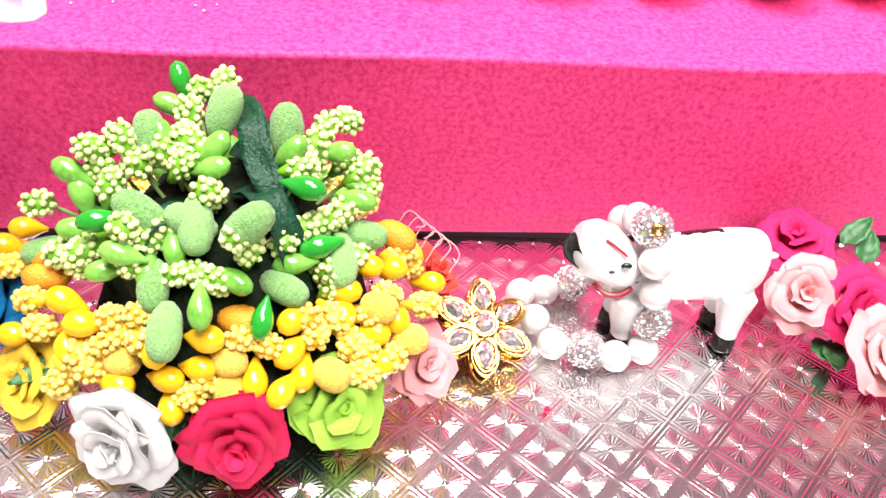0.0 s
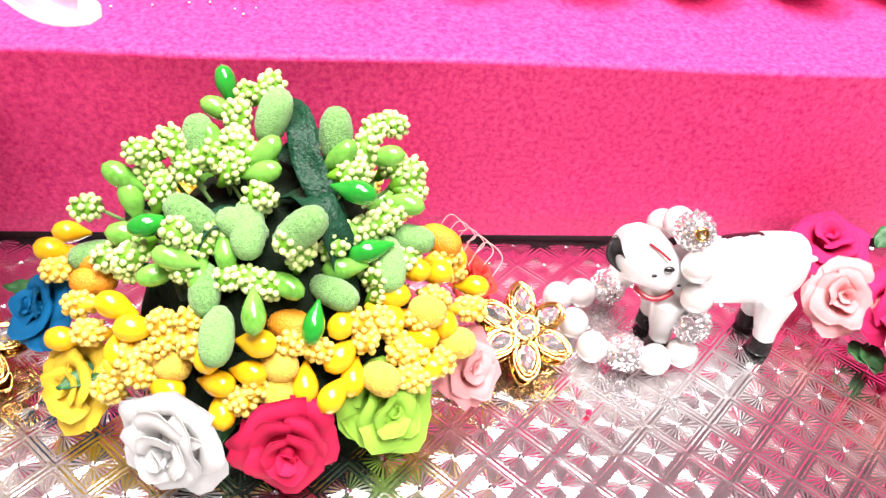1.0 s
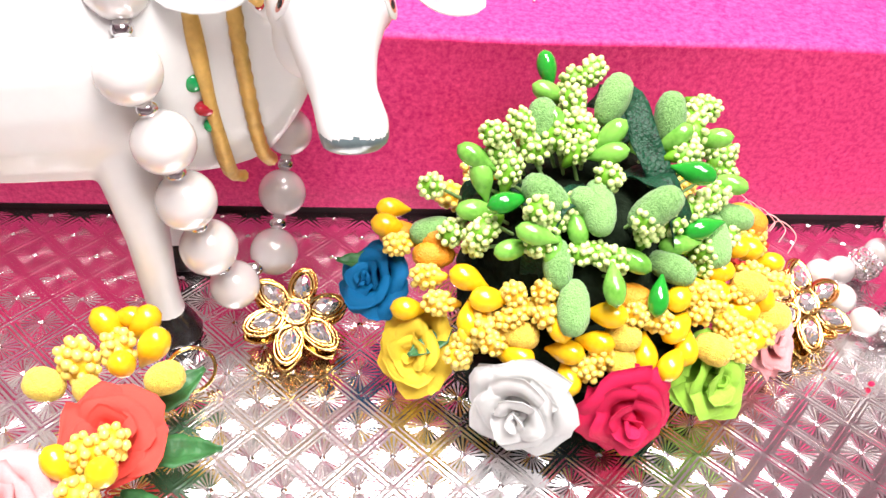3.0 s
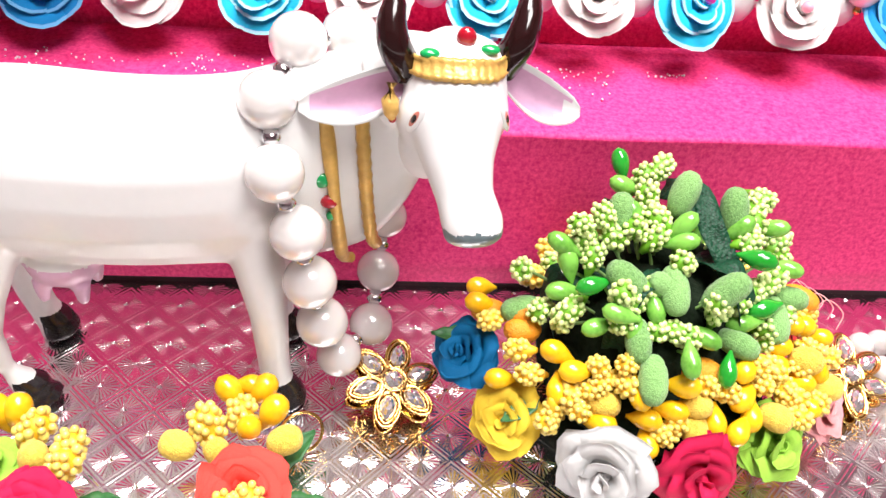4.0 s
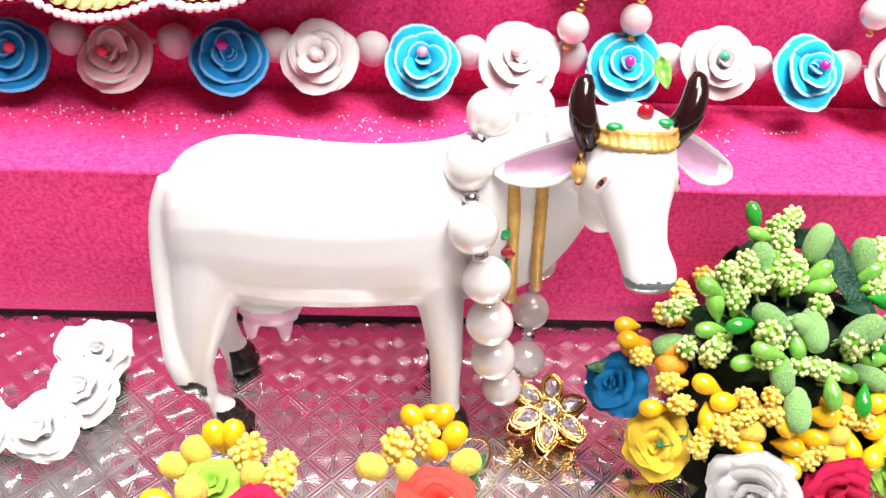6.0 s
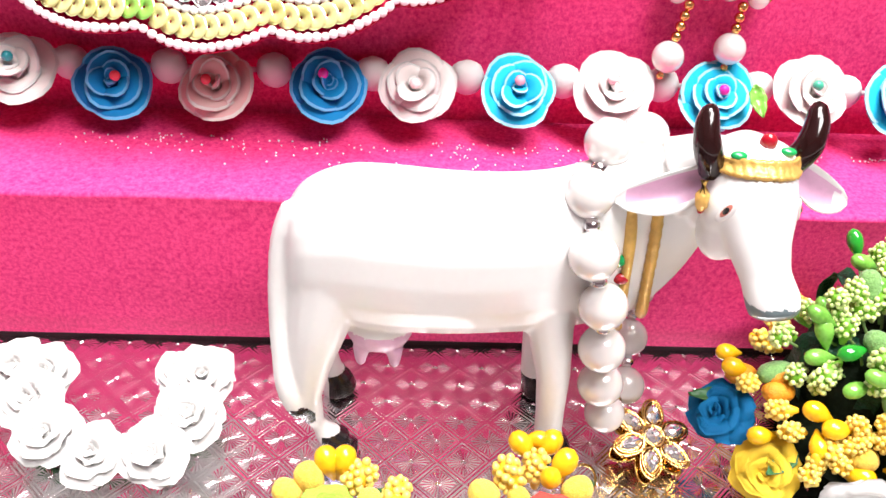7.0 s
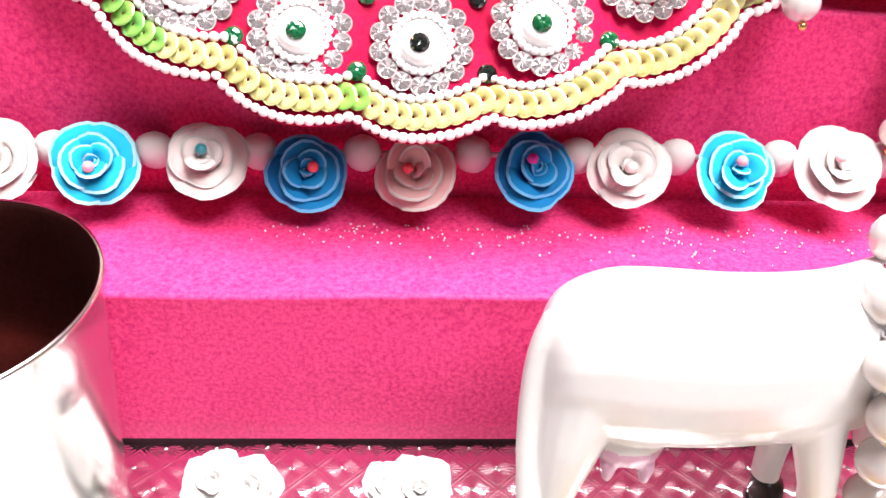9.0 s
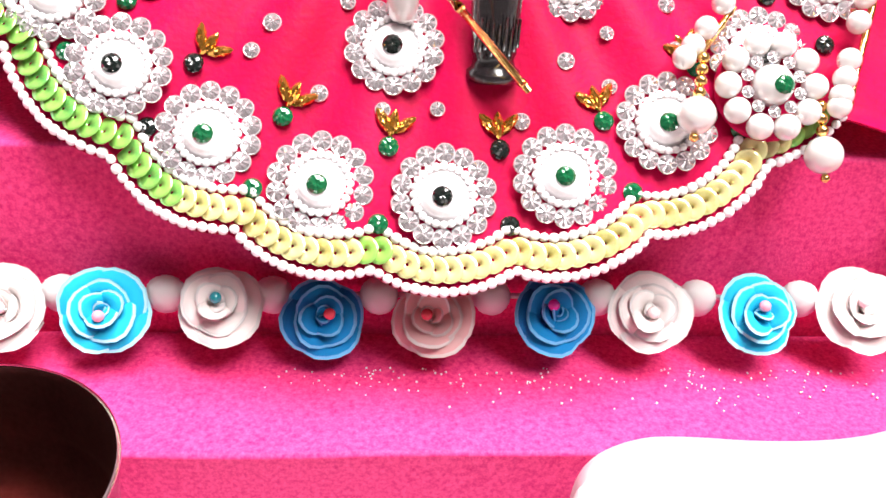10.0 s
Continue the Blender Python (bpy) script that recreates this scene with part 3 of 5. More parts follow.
    b.add(*tube([(0.0735, -0.0282, 0.048), (0.0708, -0.0322, 0.036), (0.0692, -0.0345, 0.027), (0.0684, -0.0357, 0.0190), (0.0694, -0.0358, 0.0125), (0.0716, -0.0358, 0.0078), (0.0744, -0.0356, 0.0044), (0.0758, -0.0356, 0.0006)],
                [0.0090, 0.0064, 0.0044, 0.0032, 0.0026, 0.0025, 0.0038, 0.0046], 14))
    b.add(*tube([(0.0735, -0.0190, 0.047), (0.0712, -0.0165, 0.034), (0.0700, -0.0160, 0.024), (0.0700, -0.0160, 0.014), (0.0715, -0.0160, 0.0075), (0.0732, -0.0160, 0.004), (0.0740, -0.0160, 0.0006)],
                [0.0086, 0.0058, 0.0042, 0.0034, 0.0033, 0.0041, 0.0046], 14))
    # udder
    b.add(*blob((0.0840, -0.0275, 0.0335), 0.0070, (1.1, 0.95, 0.85)))
    for x, y in ((0.0800, -0.0310), (0.0875, -0.0315), (0.0815, -0.0245), (0.0885, -0.0250)):
        b.add(*tube([(x, y, 0.0300), (x, y - 0.0004, 0.0262), (x, y - 0.0006, 0.0250)], [0.0020, 0.0014, 0.0008], 8))
    # tail
    b.add(*tube(smooth_path([(0.0668, -0.0265, 0.0640), (0.0640, -0.0280, 0.0565), (0.0628, -0.0300, 0.0460), (0.0626, -0.0325, 0.0350), (0.0636, -0.0345, 0.0270), (0.0646, -0.0362, 0.0220), (0.0660, -0.0374, 0.0172), (0.0668, -0.0378, 0.0140)], 3),
                [0.0030, 0.0030, 0.0029, 0.0027, 0.0026, 0.0025, 0.0024, 0.0023, 0.0022, 0.0022, 0.0023, 0.0025, 0.0028, 0.0030, 0.0031, 0.0031, 0.0030, 0.0028, 0.0025, 0.0022, 0.0016, 0.0009], 10))
    v, f = melted(b, 0.00050, "cow", 14)
    out = Build()
    which = []
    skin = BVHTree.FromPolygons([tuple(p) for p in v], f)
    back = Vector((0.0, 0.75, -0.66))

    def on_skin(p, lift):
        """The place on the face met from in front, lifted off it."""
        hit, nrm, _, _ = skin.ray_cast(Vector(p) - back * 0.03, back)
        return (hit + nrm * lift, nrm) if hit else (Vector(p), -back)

    nose, tip = Vector((0.1603, -0.0488, 0.0560)), Vector((0.0665, -0.0380, 0.0150))
    for q in f:
        c = Vector(v[list(q)].mean(axis=0))
        w = 0
        if c.z < (0.0078 if c.x > 0.0715 else 0.0) and c.y < -0.01:
            w = 1
        elif (c - nose).length < 0.0085 and c.y < -0.0440 and c.z < 0.0606 - 0.30 * abs(c.x - 0.1602):
            w = 2
        elif (c - tip).length < 0.0038:
            w = 1
        elif (c - Vector((0.0840, -0.0275, 0.0305))).length < 0.0085 and c.z < 0.0345:
            w = 3
        which.append(w)
    out.add(v, f, which)
    # ears
    face = (0.15, -0.85, 0.45)
    for root, end in (((0.1490, -0.0285, 0.0760), (0.1303, -0.0293, 0.0702)), ((0.1645, -0.0245, 0.0760), (0.1800, -0.0240, 0.0678))):
        ev, ef, ew = ear(root, end, (0.0, 0.42, 0.90), 0.0043, face)
        reach = 0.95 if root[0] < 0.155 else 0.8
        out.add(ev, ef, [3 if k and (Vector(ev[q[0]]) - Vector(root)).length < reach * (Vector(end) - Vector(root)).length else 0 for k, q in zip(ew, ef)])
    # horns
    for line in (((0.1486, -0.0275, 0.0768), (0.1462, -0.0285, 0.0815), (0.1455, -0.0270, 0.0848), (0.1460, -0.0250, 0.0875), (0.1468, -0.0240, 0.0890)),
                 ((0.1642, -0.0255, 0.0768), (0.1667, -0.0260, 0.0815), (0.1680, -0.0240, 0.0848), (0.1685, -0.0216, 0.0872), (0.1682, -0.0204, 0.0886))):
        out.add(*tube(smooth_path(line, 4), [0.0029, 0.0029, 0.0028, 0.0028, 0.0028, 0.0028, 0.0027, 0.0026, 0.0025, 0.0024, 0.0023, 0.0021, 0.0020, 0.0018, 0.0015, 0.0011, 0.0005], 14, side=(0, 1, 0.1)), 4)
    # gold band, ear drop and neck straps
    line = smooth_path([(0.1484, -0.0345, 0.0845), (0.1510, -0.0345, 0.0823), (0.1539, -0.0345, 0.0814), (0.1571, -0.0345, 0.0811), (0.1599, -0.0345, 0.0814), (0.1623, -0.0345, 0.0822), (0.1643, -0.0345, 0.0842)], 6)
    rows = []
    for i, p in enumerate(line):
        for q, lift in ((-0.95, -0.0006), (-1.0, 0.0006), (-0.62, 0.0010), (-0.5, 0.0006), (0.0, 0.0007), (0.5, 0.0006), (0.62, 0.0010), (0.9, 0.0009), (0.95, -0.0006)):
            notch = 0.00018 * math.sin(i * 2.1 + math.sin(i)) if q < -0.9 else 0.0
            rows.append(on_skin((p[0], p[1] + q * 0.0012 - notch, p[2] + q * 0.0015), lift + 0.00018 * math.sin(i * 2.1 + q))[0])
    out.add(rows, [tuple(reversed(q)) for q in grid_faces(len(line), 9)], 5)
    drop = [Vector(q) for q in ((0.1458, -0.0316, 0.0768), (0.1456, -0.0330, 0.0745), (0.1458, -0.0334, 0.0722), (0.1461, -0.0328, 0.0706))]
    out.add(*tube(drop, [0.0010, 0.0015, 0.0013, 0.0005], 8), 5)
    s1 = smooth_path([(0.1345, -0.0265, 0.0660), (0.1352, -0.0277, 0.0600), (0.1360, -0.0282, 0.0520), (0.1366, -0.0275, 0.0440), (0.1370, -0.0262, 0.0370), (0.1376, -0.0242, 0.0320), (0.1390, -0.0222, 0.0300)], 4)
    out.add(*tube(s1, [0.0013 + 0.0002 * math.sin(k * 0.5) for k in range(len(s1))], 8), 5)
    s2 = smooth_path([(0.1408, -0.0240, 0.0675), (0.1413, -0.0252, 0.0600), (0.1418, -0.0252, 0.0520), (0.1424, -0.0247, 0.0440), (0.1432, -0.0236, 0.0370), (0.1442, -0.0205, 0.0325)], 6)
    out.add(*tube(s2, [0.0012 + 0.00022 * (k % 2) for k in range(len(s2))], 8), 5)
    out.add(*blob((0.1338, -0.0282, 0.0540), 0.0017, (1, 0.7, 1)), 7)
    out.add(*blob((0.1352, -0.0284, 0.0492), 0.0016, (1.1, 0.7, 0.9)), 6)
    out.add(*blob((0.1354, -0.0280, 0.0455), 0.0011, (0.8, 0.7, 1.1)), 7)
    out.add(*blob(drop[3], 0.0007), 6)
    # crown gems
    out.add(*blob((0.1578, -0.0275, 0.0832), 0.0017, (1.0, 0.8, 1.15)), 6)
    out.add(*blob((0.1518, -0.0300, 0.0815), 0.0014, (1.2, 0.8, 0.6)), 7)
    out.add(*blob((0.1618, -0.0285, 0.0818), 0.0014, (1.2, 0.8, 0.6)), 7)
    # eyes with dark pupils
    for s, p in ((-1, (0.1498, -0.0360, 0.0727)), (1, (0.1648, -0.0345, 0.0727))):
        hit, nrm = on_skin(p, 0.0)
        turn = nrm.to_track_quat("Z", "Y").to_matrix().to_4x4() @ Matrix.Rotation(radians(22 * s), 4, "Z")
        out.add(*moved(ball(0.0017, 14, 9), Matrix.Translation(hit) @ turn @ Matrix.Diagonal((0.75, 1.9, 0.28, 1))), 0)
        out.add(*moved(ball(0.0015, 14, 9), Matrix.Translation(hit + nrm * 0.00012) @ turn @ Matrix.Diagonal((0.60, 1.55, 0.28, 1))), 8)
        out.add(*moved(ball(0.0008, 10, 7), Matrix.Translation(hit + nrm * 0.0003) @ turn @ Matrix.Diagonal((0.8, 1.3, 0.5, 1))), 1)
    me = out.mesh("cow_figurine", [CERAMIC, HOOF, MUZZLE, BLUSH, HORN, GOLDP, REDP, GREENP, EYE])
    thing("cow_figurine", me, "glossy white cow figurine with black horns and gold straps", "figurine")


cow()

# pearl necklace hung round the cow's neck
PEARL_ME = Build().add(*ball(1.0, 28, 19)).mesh("pearl", [PEARL])
SPACER_ME = Build().add(*ball(1.0, 18, 11, 0.85)).mesh("spacer_bead", [SILVER])
necklace = thing("pearl_necklace", None, "pearl necklace with silver spacers round the cow's neck", "necklace", m=Matrix.Translation((0.1372, -0.0327, 0.0070)))
loop = [(0.1384, -0.0129, 0.0752), (0.1297, -0.0183, 0.0765), (0.1250, -0.0282, 0.0706), (0.1264, -0.0352, 0.0604), (0.1300, -0.0368, 0.0486), (0.1318, -0.0366, 0.0364), (0.1338, -0.0350, 0.0240),
        (0.1370, -0.0332, 0.0124), (0.1436, -0.0242, 0.0124), (0.1449, -0.0150, 0.0198), (0.1462, -0.0085, 0.0300), (0.1468, -0.0068, 0.0420), (0.1460, -0.0060, 0.0535), (0.1432, -0.0075, 0.0655)]
for k, p in enumerate(loop):
    r = 0.00515 if k < 7 else 0.0047
    piece("pearl", PEARL_ME, necklace, Matrix.Translation(p) @ Matrix.Scale(r, 4))
    q = Vector(p).lerp(Vector(loop[(k + 1) % len(loop)]), 0.5)
    piece("spacer_bead", SPACER_ME, necklace, Matrix.Translation(q) @ Matrix.Scale(0.0018, 4))


# ---- bouquet of stamens and paper roses ----
HUB = Vector((0.204, -0.028, 0.012))
BUD_ME = {
    "bud": Build().add(*teardrop(0.0102, 0.0027)).mesh("bud", [LIGHTG]),
    "deep": Build().add(*teardrop(0.0100, 0.0027)).mesh("bud", [DEEPG]),
    "yellow": Build().add(*teardrop(0.0088, 0.0029)).mesh("bud", [YEL]),
}
FUZZ_ME = [Build().add(*fuzz(0.0125, 0.0040, k)).mesh("sugared_bud", [FUZZG]) for k in range(3)]
FUZZY_ME = [Build().add(*fuzz(0.0085, 0.0039, k + 9)).mesh("sugared_bud", [FUZZY]) for k in range(3)]
AMBER_ME = Build().add(*fuzz(0.0100, 0.0036, 31)).mesh("sugared_bud", [AMBER])
BERRY_ME = [berry(0.0078, 0.0031, k, 0.00088).mesh("stamen_head", [BERRYG, BERRYW]) for k in range(4)]
BERRYY_ME = [berry(0.0074, 0.0030, k + 9, 0.00096).mesh("stamen_head", [BERRYY, BERRYC]) for k in range(4)]


VIEW = Vector((0.0, -0.72, 0.69))  # the way in which the bouquet opens


def on_dome(az, el, r, lift=0.0):
    a, e = radians(az), radians(el)
    way = Vector((math.cos(a) * math.cos(e), math.sin(a) * math.cos(e), math.sin(e)))
    return HUB + way * (r + lift), way


def ribbon(points, width, side, material):
    """A folded net ribbon: a thin bent strip."""
    pts = [Vector(p) for p in smooth_path(points, 5)]
    top, low = [], []
    for i, p in enumerate(pts):
        way = (pts[min(i + 1, len(pts) - 1)] - pts[max(0, i - 1)]).normalized()
        across = way.cross(Vector(side)).normalized()
        nrm = across.cross(way).normalized()
        for j in range(5):
            u = j / 2 - 1
            q = p + across * (u * width) + nrm * (0.0006 * (u * u) + 0.0004 * math.sin(i + 2 * u))
            top.append(q)
            low.append(q - nrm * 0.00025)
    n = len(top)
    f = grid_faces(len(pts), 5, False)
    faces = f + [tuple(k + n for k in reversed(q)) for q in f]
    for i in range(len(pts) - 1):
        for j in (0, 4):
            a, b = i * 5 + j, (i + 1) * 5 + j
            faces.append((a, b, b + n, a + n) if j == 0 else (b, a, a + n, b + n))
    return mesh_of("ribbon", top + low, faces, [material])


bouquet = thing("bouquet", None, "round bouquet of green and yellow stamen buds ringed with paper roses", "bouquet", m=Matrix.Translation((0.204, -0.028, 0.0)))
# netting core whose near-black colour carries the shade between the buds
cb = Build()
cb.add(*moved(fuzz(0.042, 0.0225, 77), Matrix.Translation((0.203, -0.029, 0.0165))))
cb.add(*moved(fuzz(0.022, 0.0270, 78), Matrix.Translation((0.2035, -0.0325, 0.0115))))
piece("foliage_core", cb.mesh("foliage_core", [CORE]), bouquet, None, "dark netting heart, near-black to put shade between the buds")
rng = random.Random(11)
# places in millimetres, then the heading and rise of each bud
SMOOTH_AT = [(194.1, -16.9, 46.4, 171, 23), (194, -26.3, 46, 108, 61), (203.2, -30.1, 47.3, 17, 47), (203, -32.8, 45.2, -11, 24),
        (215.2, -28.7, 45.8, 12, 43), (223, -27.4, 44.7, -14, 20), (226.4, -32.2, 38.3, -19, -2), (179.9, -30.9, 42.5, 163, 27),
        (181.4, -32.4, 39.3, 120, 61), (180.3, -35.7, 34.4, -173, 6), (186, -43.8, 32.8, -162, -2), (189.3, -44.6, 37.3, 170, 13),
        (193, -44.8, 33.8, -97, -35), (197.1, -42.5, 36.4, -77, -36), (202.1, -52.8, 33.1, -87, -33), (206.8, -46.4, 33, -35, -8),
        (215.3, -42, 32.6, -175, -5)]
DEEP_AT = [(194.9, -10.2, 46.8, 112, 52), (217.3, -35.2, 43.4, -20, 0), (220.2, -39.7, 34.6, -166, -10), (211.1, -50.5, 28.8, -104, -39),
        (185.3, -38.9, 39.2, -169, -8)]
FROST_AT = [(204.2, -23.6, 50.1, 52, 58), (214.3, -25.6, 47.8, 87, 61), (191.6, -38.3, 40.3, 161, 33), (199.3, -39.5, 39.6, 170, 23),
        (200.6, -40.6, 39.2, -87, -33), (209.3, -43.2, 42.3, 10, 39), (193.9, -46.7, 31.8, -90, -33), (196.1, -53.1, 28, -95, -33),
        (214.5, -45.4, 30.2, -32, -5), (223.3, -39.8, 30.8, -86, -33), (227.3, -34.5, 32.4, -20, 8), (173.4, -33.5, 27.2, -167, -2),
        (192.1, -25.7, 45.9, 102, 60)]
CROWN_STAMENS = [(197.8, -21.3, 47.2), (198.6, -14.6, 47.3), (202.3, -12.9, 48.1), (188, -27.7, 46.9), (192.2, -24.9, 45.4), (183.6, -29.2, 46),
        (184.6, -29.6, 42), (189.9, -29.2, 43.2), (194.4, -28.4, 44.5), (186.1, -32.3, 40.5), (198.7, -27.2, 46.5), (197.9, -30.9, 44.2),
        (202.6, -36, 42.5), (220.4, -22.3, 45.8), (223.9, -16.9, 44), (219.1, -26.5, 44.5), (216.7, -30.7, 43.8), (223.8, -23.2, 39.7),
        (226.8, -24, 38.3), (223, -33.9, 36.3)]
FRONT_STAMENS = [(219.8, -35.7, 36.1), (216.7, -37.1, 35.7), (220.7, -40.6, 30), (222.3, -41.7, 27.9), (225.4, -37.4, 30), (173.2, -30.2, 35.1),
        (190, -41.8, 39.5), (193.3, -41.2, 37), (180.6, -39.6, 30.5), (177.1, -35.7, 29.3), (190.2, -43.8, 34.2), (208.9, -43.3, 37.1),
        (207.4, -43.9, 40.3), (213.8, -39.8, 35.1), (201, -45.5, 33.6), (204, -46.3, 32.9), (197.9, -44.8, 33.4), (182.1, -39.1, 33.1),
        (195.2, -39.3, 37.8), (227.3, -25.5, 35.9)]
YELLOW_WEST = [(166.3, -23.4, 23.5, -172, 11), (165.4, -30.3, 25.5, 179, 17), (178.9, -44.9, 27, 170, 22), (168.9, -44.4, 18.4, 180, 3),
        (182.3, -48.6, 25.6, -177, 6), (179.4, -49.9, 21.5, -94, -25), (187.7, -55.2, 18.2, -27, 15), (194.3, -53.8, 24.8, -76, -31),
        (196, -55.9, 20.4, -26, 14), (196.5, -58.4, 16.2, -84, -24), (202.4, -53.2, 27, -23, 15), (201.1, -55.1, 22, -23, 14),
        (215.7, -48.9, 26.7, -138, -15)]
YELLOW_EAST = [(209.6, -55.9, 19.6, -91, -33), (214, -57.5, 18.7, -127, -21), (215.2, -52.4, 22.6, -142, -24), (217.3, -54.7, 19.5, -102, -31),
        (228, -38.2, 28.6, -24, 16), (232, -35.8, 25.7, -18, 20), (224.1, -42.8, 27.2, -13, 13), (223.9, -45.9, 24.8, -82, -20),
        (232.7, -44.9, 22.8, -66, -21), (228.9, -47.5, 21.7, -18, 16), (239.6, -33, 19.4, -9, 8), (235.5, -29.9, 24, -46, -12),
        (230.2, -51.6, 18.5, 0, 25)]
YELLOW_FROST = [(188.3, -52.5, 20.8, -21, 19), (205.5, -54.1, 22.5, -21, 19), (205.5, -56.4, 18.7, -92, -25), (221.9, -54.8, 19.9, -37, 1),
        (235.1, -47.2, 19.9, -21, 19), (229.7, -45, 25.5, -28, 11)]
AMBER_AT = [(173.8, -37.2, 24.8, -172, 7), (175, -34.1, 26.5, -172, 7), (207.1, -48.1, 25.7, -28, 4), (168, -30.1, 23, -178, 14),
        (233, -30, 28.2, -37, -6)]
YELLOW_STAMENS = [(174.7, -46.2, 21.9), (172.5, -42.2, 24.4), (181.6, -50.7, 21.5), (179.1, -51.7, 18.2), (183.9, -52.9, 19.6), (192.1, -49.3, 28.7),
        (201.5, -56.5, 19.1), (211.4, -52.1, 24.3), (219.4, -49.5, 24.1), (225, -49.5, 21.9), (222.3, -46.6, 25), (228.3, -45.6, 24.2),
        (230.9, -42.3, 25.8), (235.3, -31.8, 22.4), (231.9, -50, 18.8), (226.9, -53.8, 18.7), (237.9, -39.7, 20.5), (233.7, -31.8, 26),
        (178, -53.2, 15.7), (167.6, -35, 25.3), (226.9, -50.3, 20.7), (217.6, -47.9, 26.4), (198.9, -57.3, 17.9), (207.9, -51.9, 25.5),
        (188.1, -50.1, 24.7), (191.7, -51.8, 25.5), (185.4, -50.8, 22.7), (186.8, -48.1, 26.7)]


def bud_on(az, el, me, r, scale, tilt=10, name="bud", label="", splay=0.6):
    p, w = on_dome(az, el, r)
    flat = w - VIEW * w.dot(VIEW)
    w = (w * (1.0 - splay) + flat.normalized() * splay).normalized() if flat.length > 0.05 else w
    w = (w + Vector((rng.uniform(-1, 1), rng.uniform(-1, 1), rng.uniform(-1, 1))) * math.tan(radians(tilt)) * 0.5).normalized()
    return piece(name, me, bouquet, toward(p, w, rng.uniform(0, 360), scale), label)


HEART = Vector((0.2020, -0.0300, 0.0190))


def bud_at(row, me, scale, name="bud", label="", back=0.0, outward=0.5):
    """A bud at a place, along its heading or, where none is given, outward from the heart."""
    p = Vector(row[:3]) / 1000
    if len(row) > 3:
        a, e = radians(row[3]), radians(row[4])
        w = Vector((math.cos(a) * math.cos(e), math.sin(a) * math.cos(e), math.sin(e)))
    else:
        w = (p - HEART).normalized() * outward + Vector((rng.uniform(-1, 1), rng.uniform(-1, 1), rng.uniform(-1, 1))) * (1 - outward)
    w.normalize()
    s_ = scale * rng.uniform(0.94, 1.07)
    piece(name, me, bouquet, toward(p - w * back, w, rng.uniform(0, 360), s_), label)
    foot = HEART + (p - HEART) * 0.68
    if p.z > 0.030:
        piece("stem", Build().add(*tube([foot, foot.lerp(p, 0.6) - w * 0.001, p - w * 0.002], [0.00035, 0.00035, 0.0003], 5)).mesh("stem", [STEM]), bouquet)


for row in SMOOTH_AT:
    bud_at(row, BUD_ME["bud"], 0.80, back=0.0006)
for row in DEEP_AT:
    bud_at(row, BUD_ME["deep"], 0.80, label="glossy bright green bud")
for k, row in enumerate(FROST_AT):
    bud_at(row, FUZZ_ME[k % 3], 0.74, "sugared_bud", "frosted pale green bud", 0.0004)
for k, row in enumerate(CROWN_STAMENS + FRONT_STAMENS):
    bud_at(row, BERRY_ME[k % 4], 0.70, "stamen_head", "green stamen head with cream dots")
# the far side, turned to the step
for k in range(16):
    az, el = 40 + 7 * k, 22 + 12 * (k % 3)
    if k % 2:
        bud_on(az, el, BERRY_ME[k % 4], 0.0260, 0.72, 14, "stamen_head", "green stamen head with cream dots", 0.0)
    else:
        bud_on(az, el, BUD_ME["bud"], 0.0260, 0.80, 14, splay=0.0)
for az, el, w in ((-49, 66, 0.0026), (-131, 58, 0.0022), (-173, 42, 0.0026), (60, 60, 0.0030), (112, 48, 0.0022)):
    a, wa = on_dome(az, max(el - 34, 12), 0.022)
    b, wb = on_dome(az, el, 0.0325)
    c, wc = on_dome(az + 14, el + 16, 0.027)
    piece("ribbon", ribbon([a, (a + b) / 2 + wb * 0.003, b, (b + c) / 2 + wb * 0.001, c], w, wb, NET), bouquet, None, "dark green net ribbon")

fold = [(0.2040, -0.0130, 0.0430), (0.2079, -0.0222, 0.0485), (0.2096, -0.0291, 0.0450), (0.2126, -0.0340, 0.0405), (0.2150, -0.0370, 0.0350)]
piece("ribbon", ribbon(fold, 0.0025, VIEW, NET), bouquet, None, "wide dark green net ribbon")

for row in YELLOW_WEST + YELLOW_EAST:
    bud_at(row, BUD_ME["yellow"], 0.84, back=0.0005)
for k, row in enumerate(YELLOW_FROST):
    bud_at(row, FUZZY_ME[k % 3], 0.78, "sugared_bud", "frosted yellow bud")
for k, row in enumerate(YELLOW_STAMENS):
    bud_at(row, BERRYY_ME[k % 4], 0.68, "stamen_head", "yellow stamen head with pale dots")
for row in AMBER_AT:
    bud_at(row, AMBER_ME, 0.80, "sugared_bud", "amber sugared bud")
for k in range(14):
    az, el = 25 + 10 * k, 8 + 9 * (k % 2)
    bud_on(az, el, (BUD_ME["yellow"], BERRYY_ME[k % 4])[k % 2], 0.0290, 0.82, 20, ("bud", "stamen_head")[k % 2], splay=0.0)

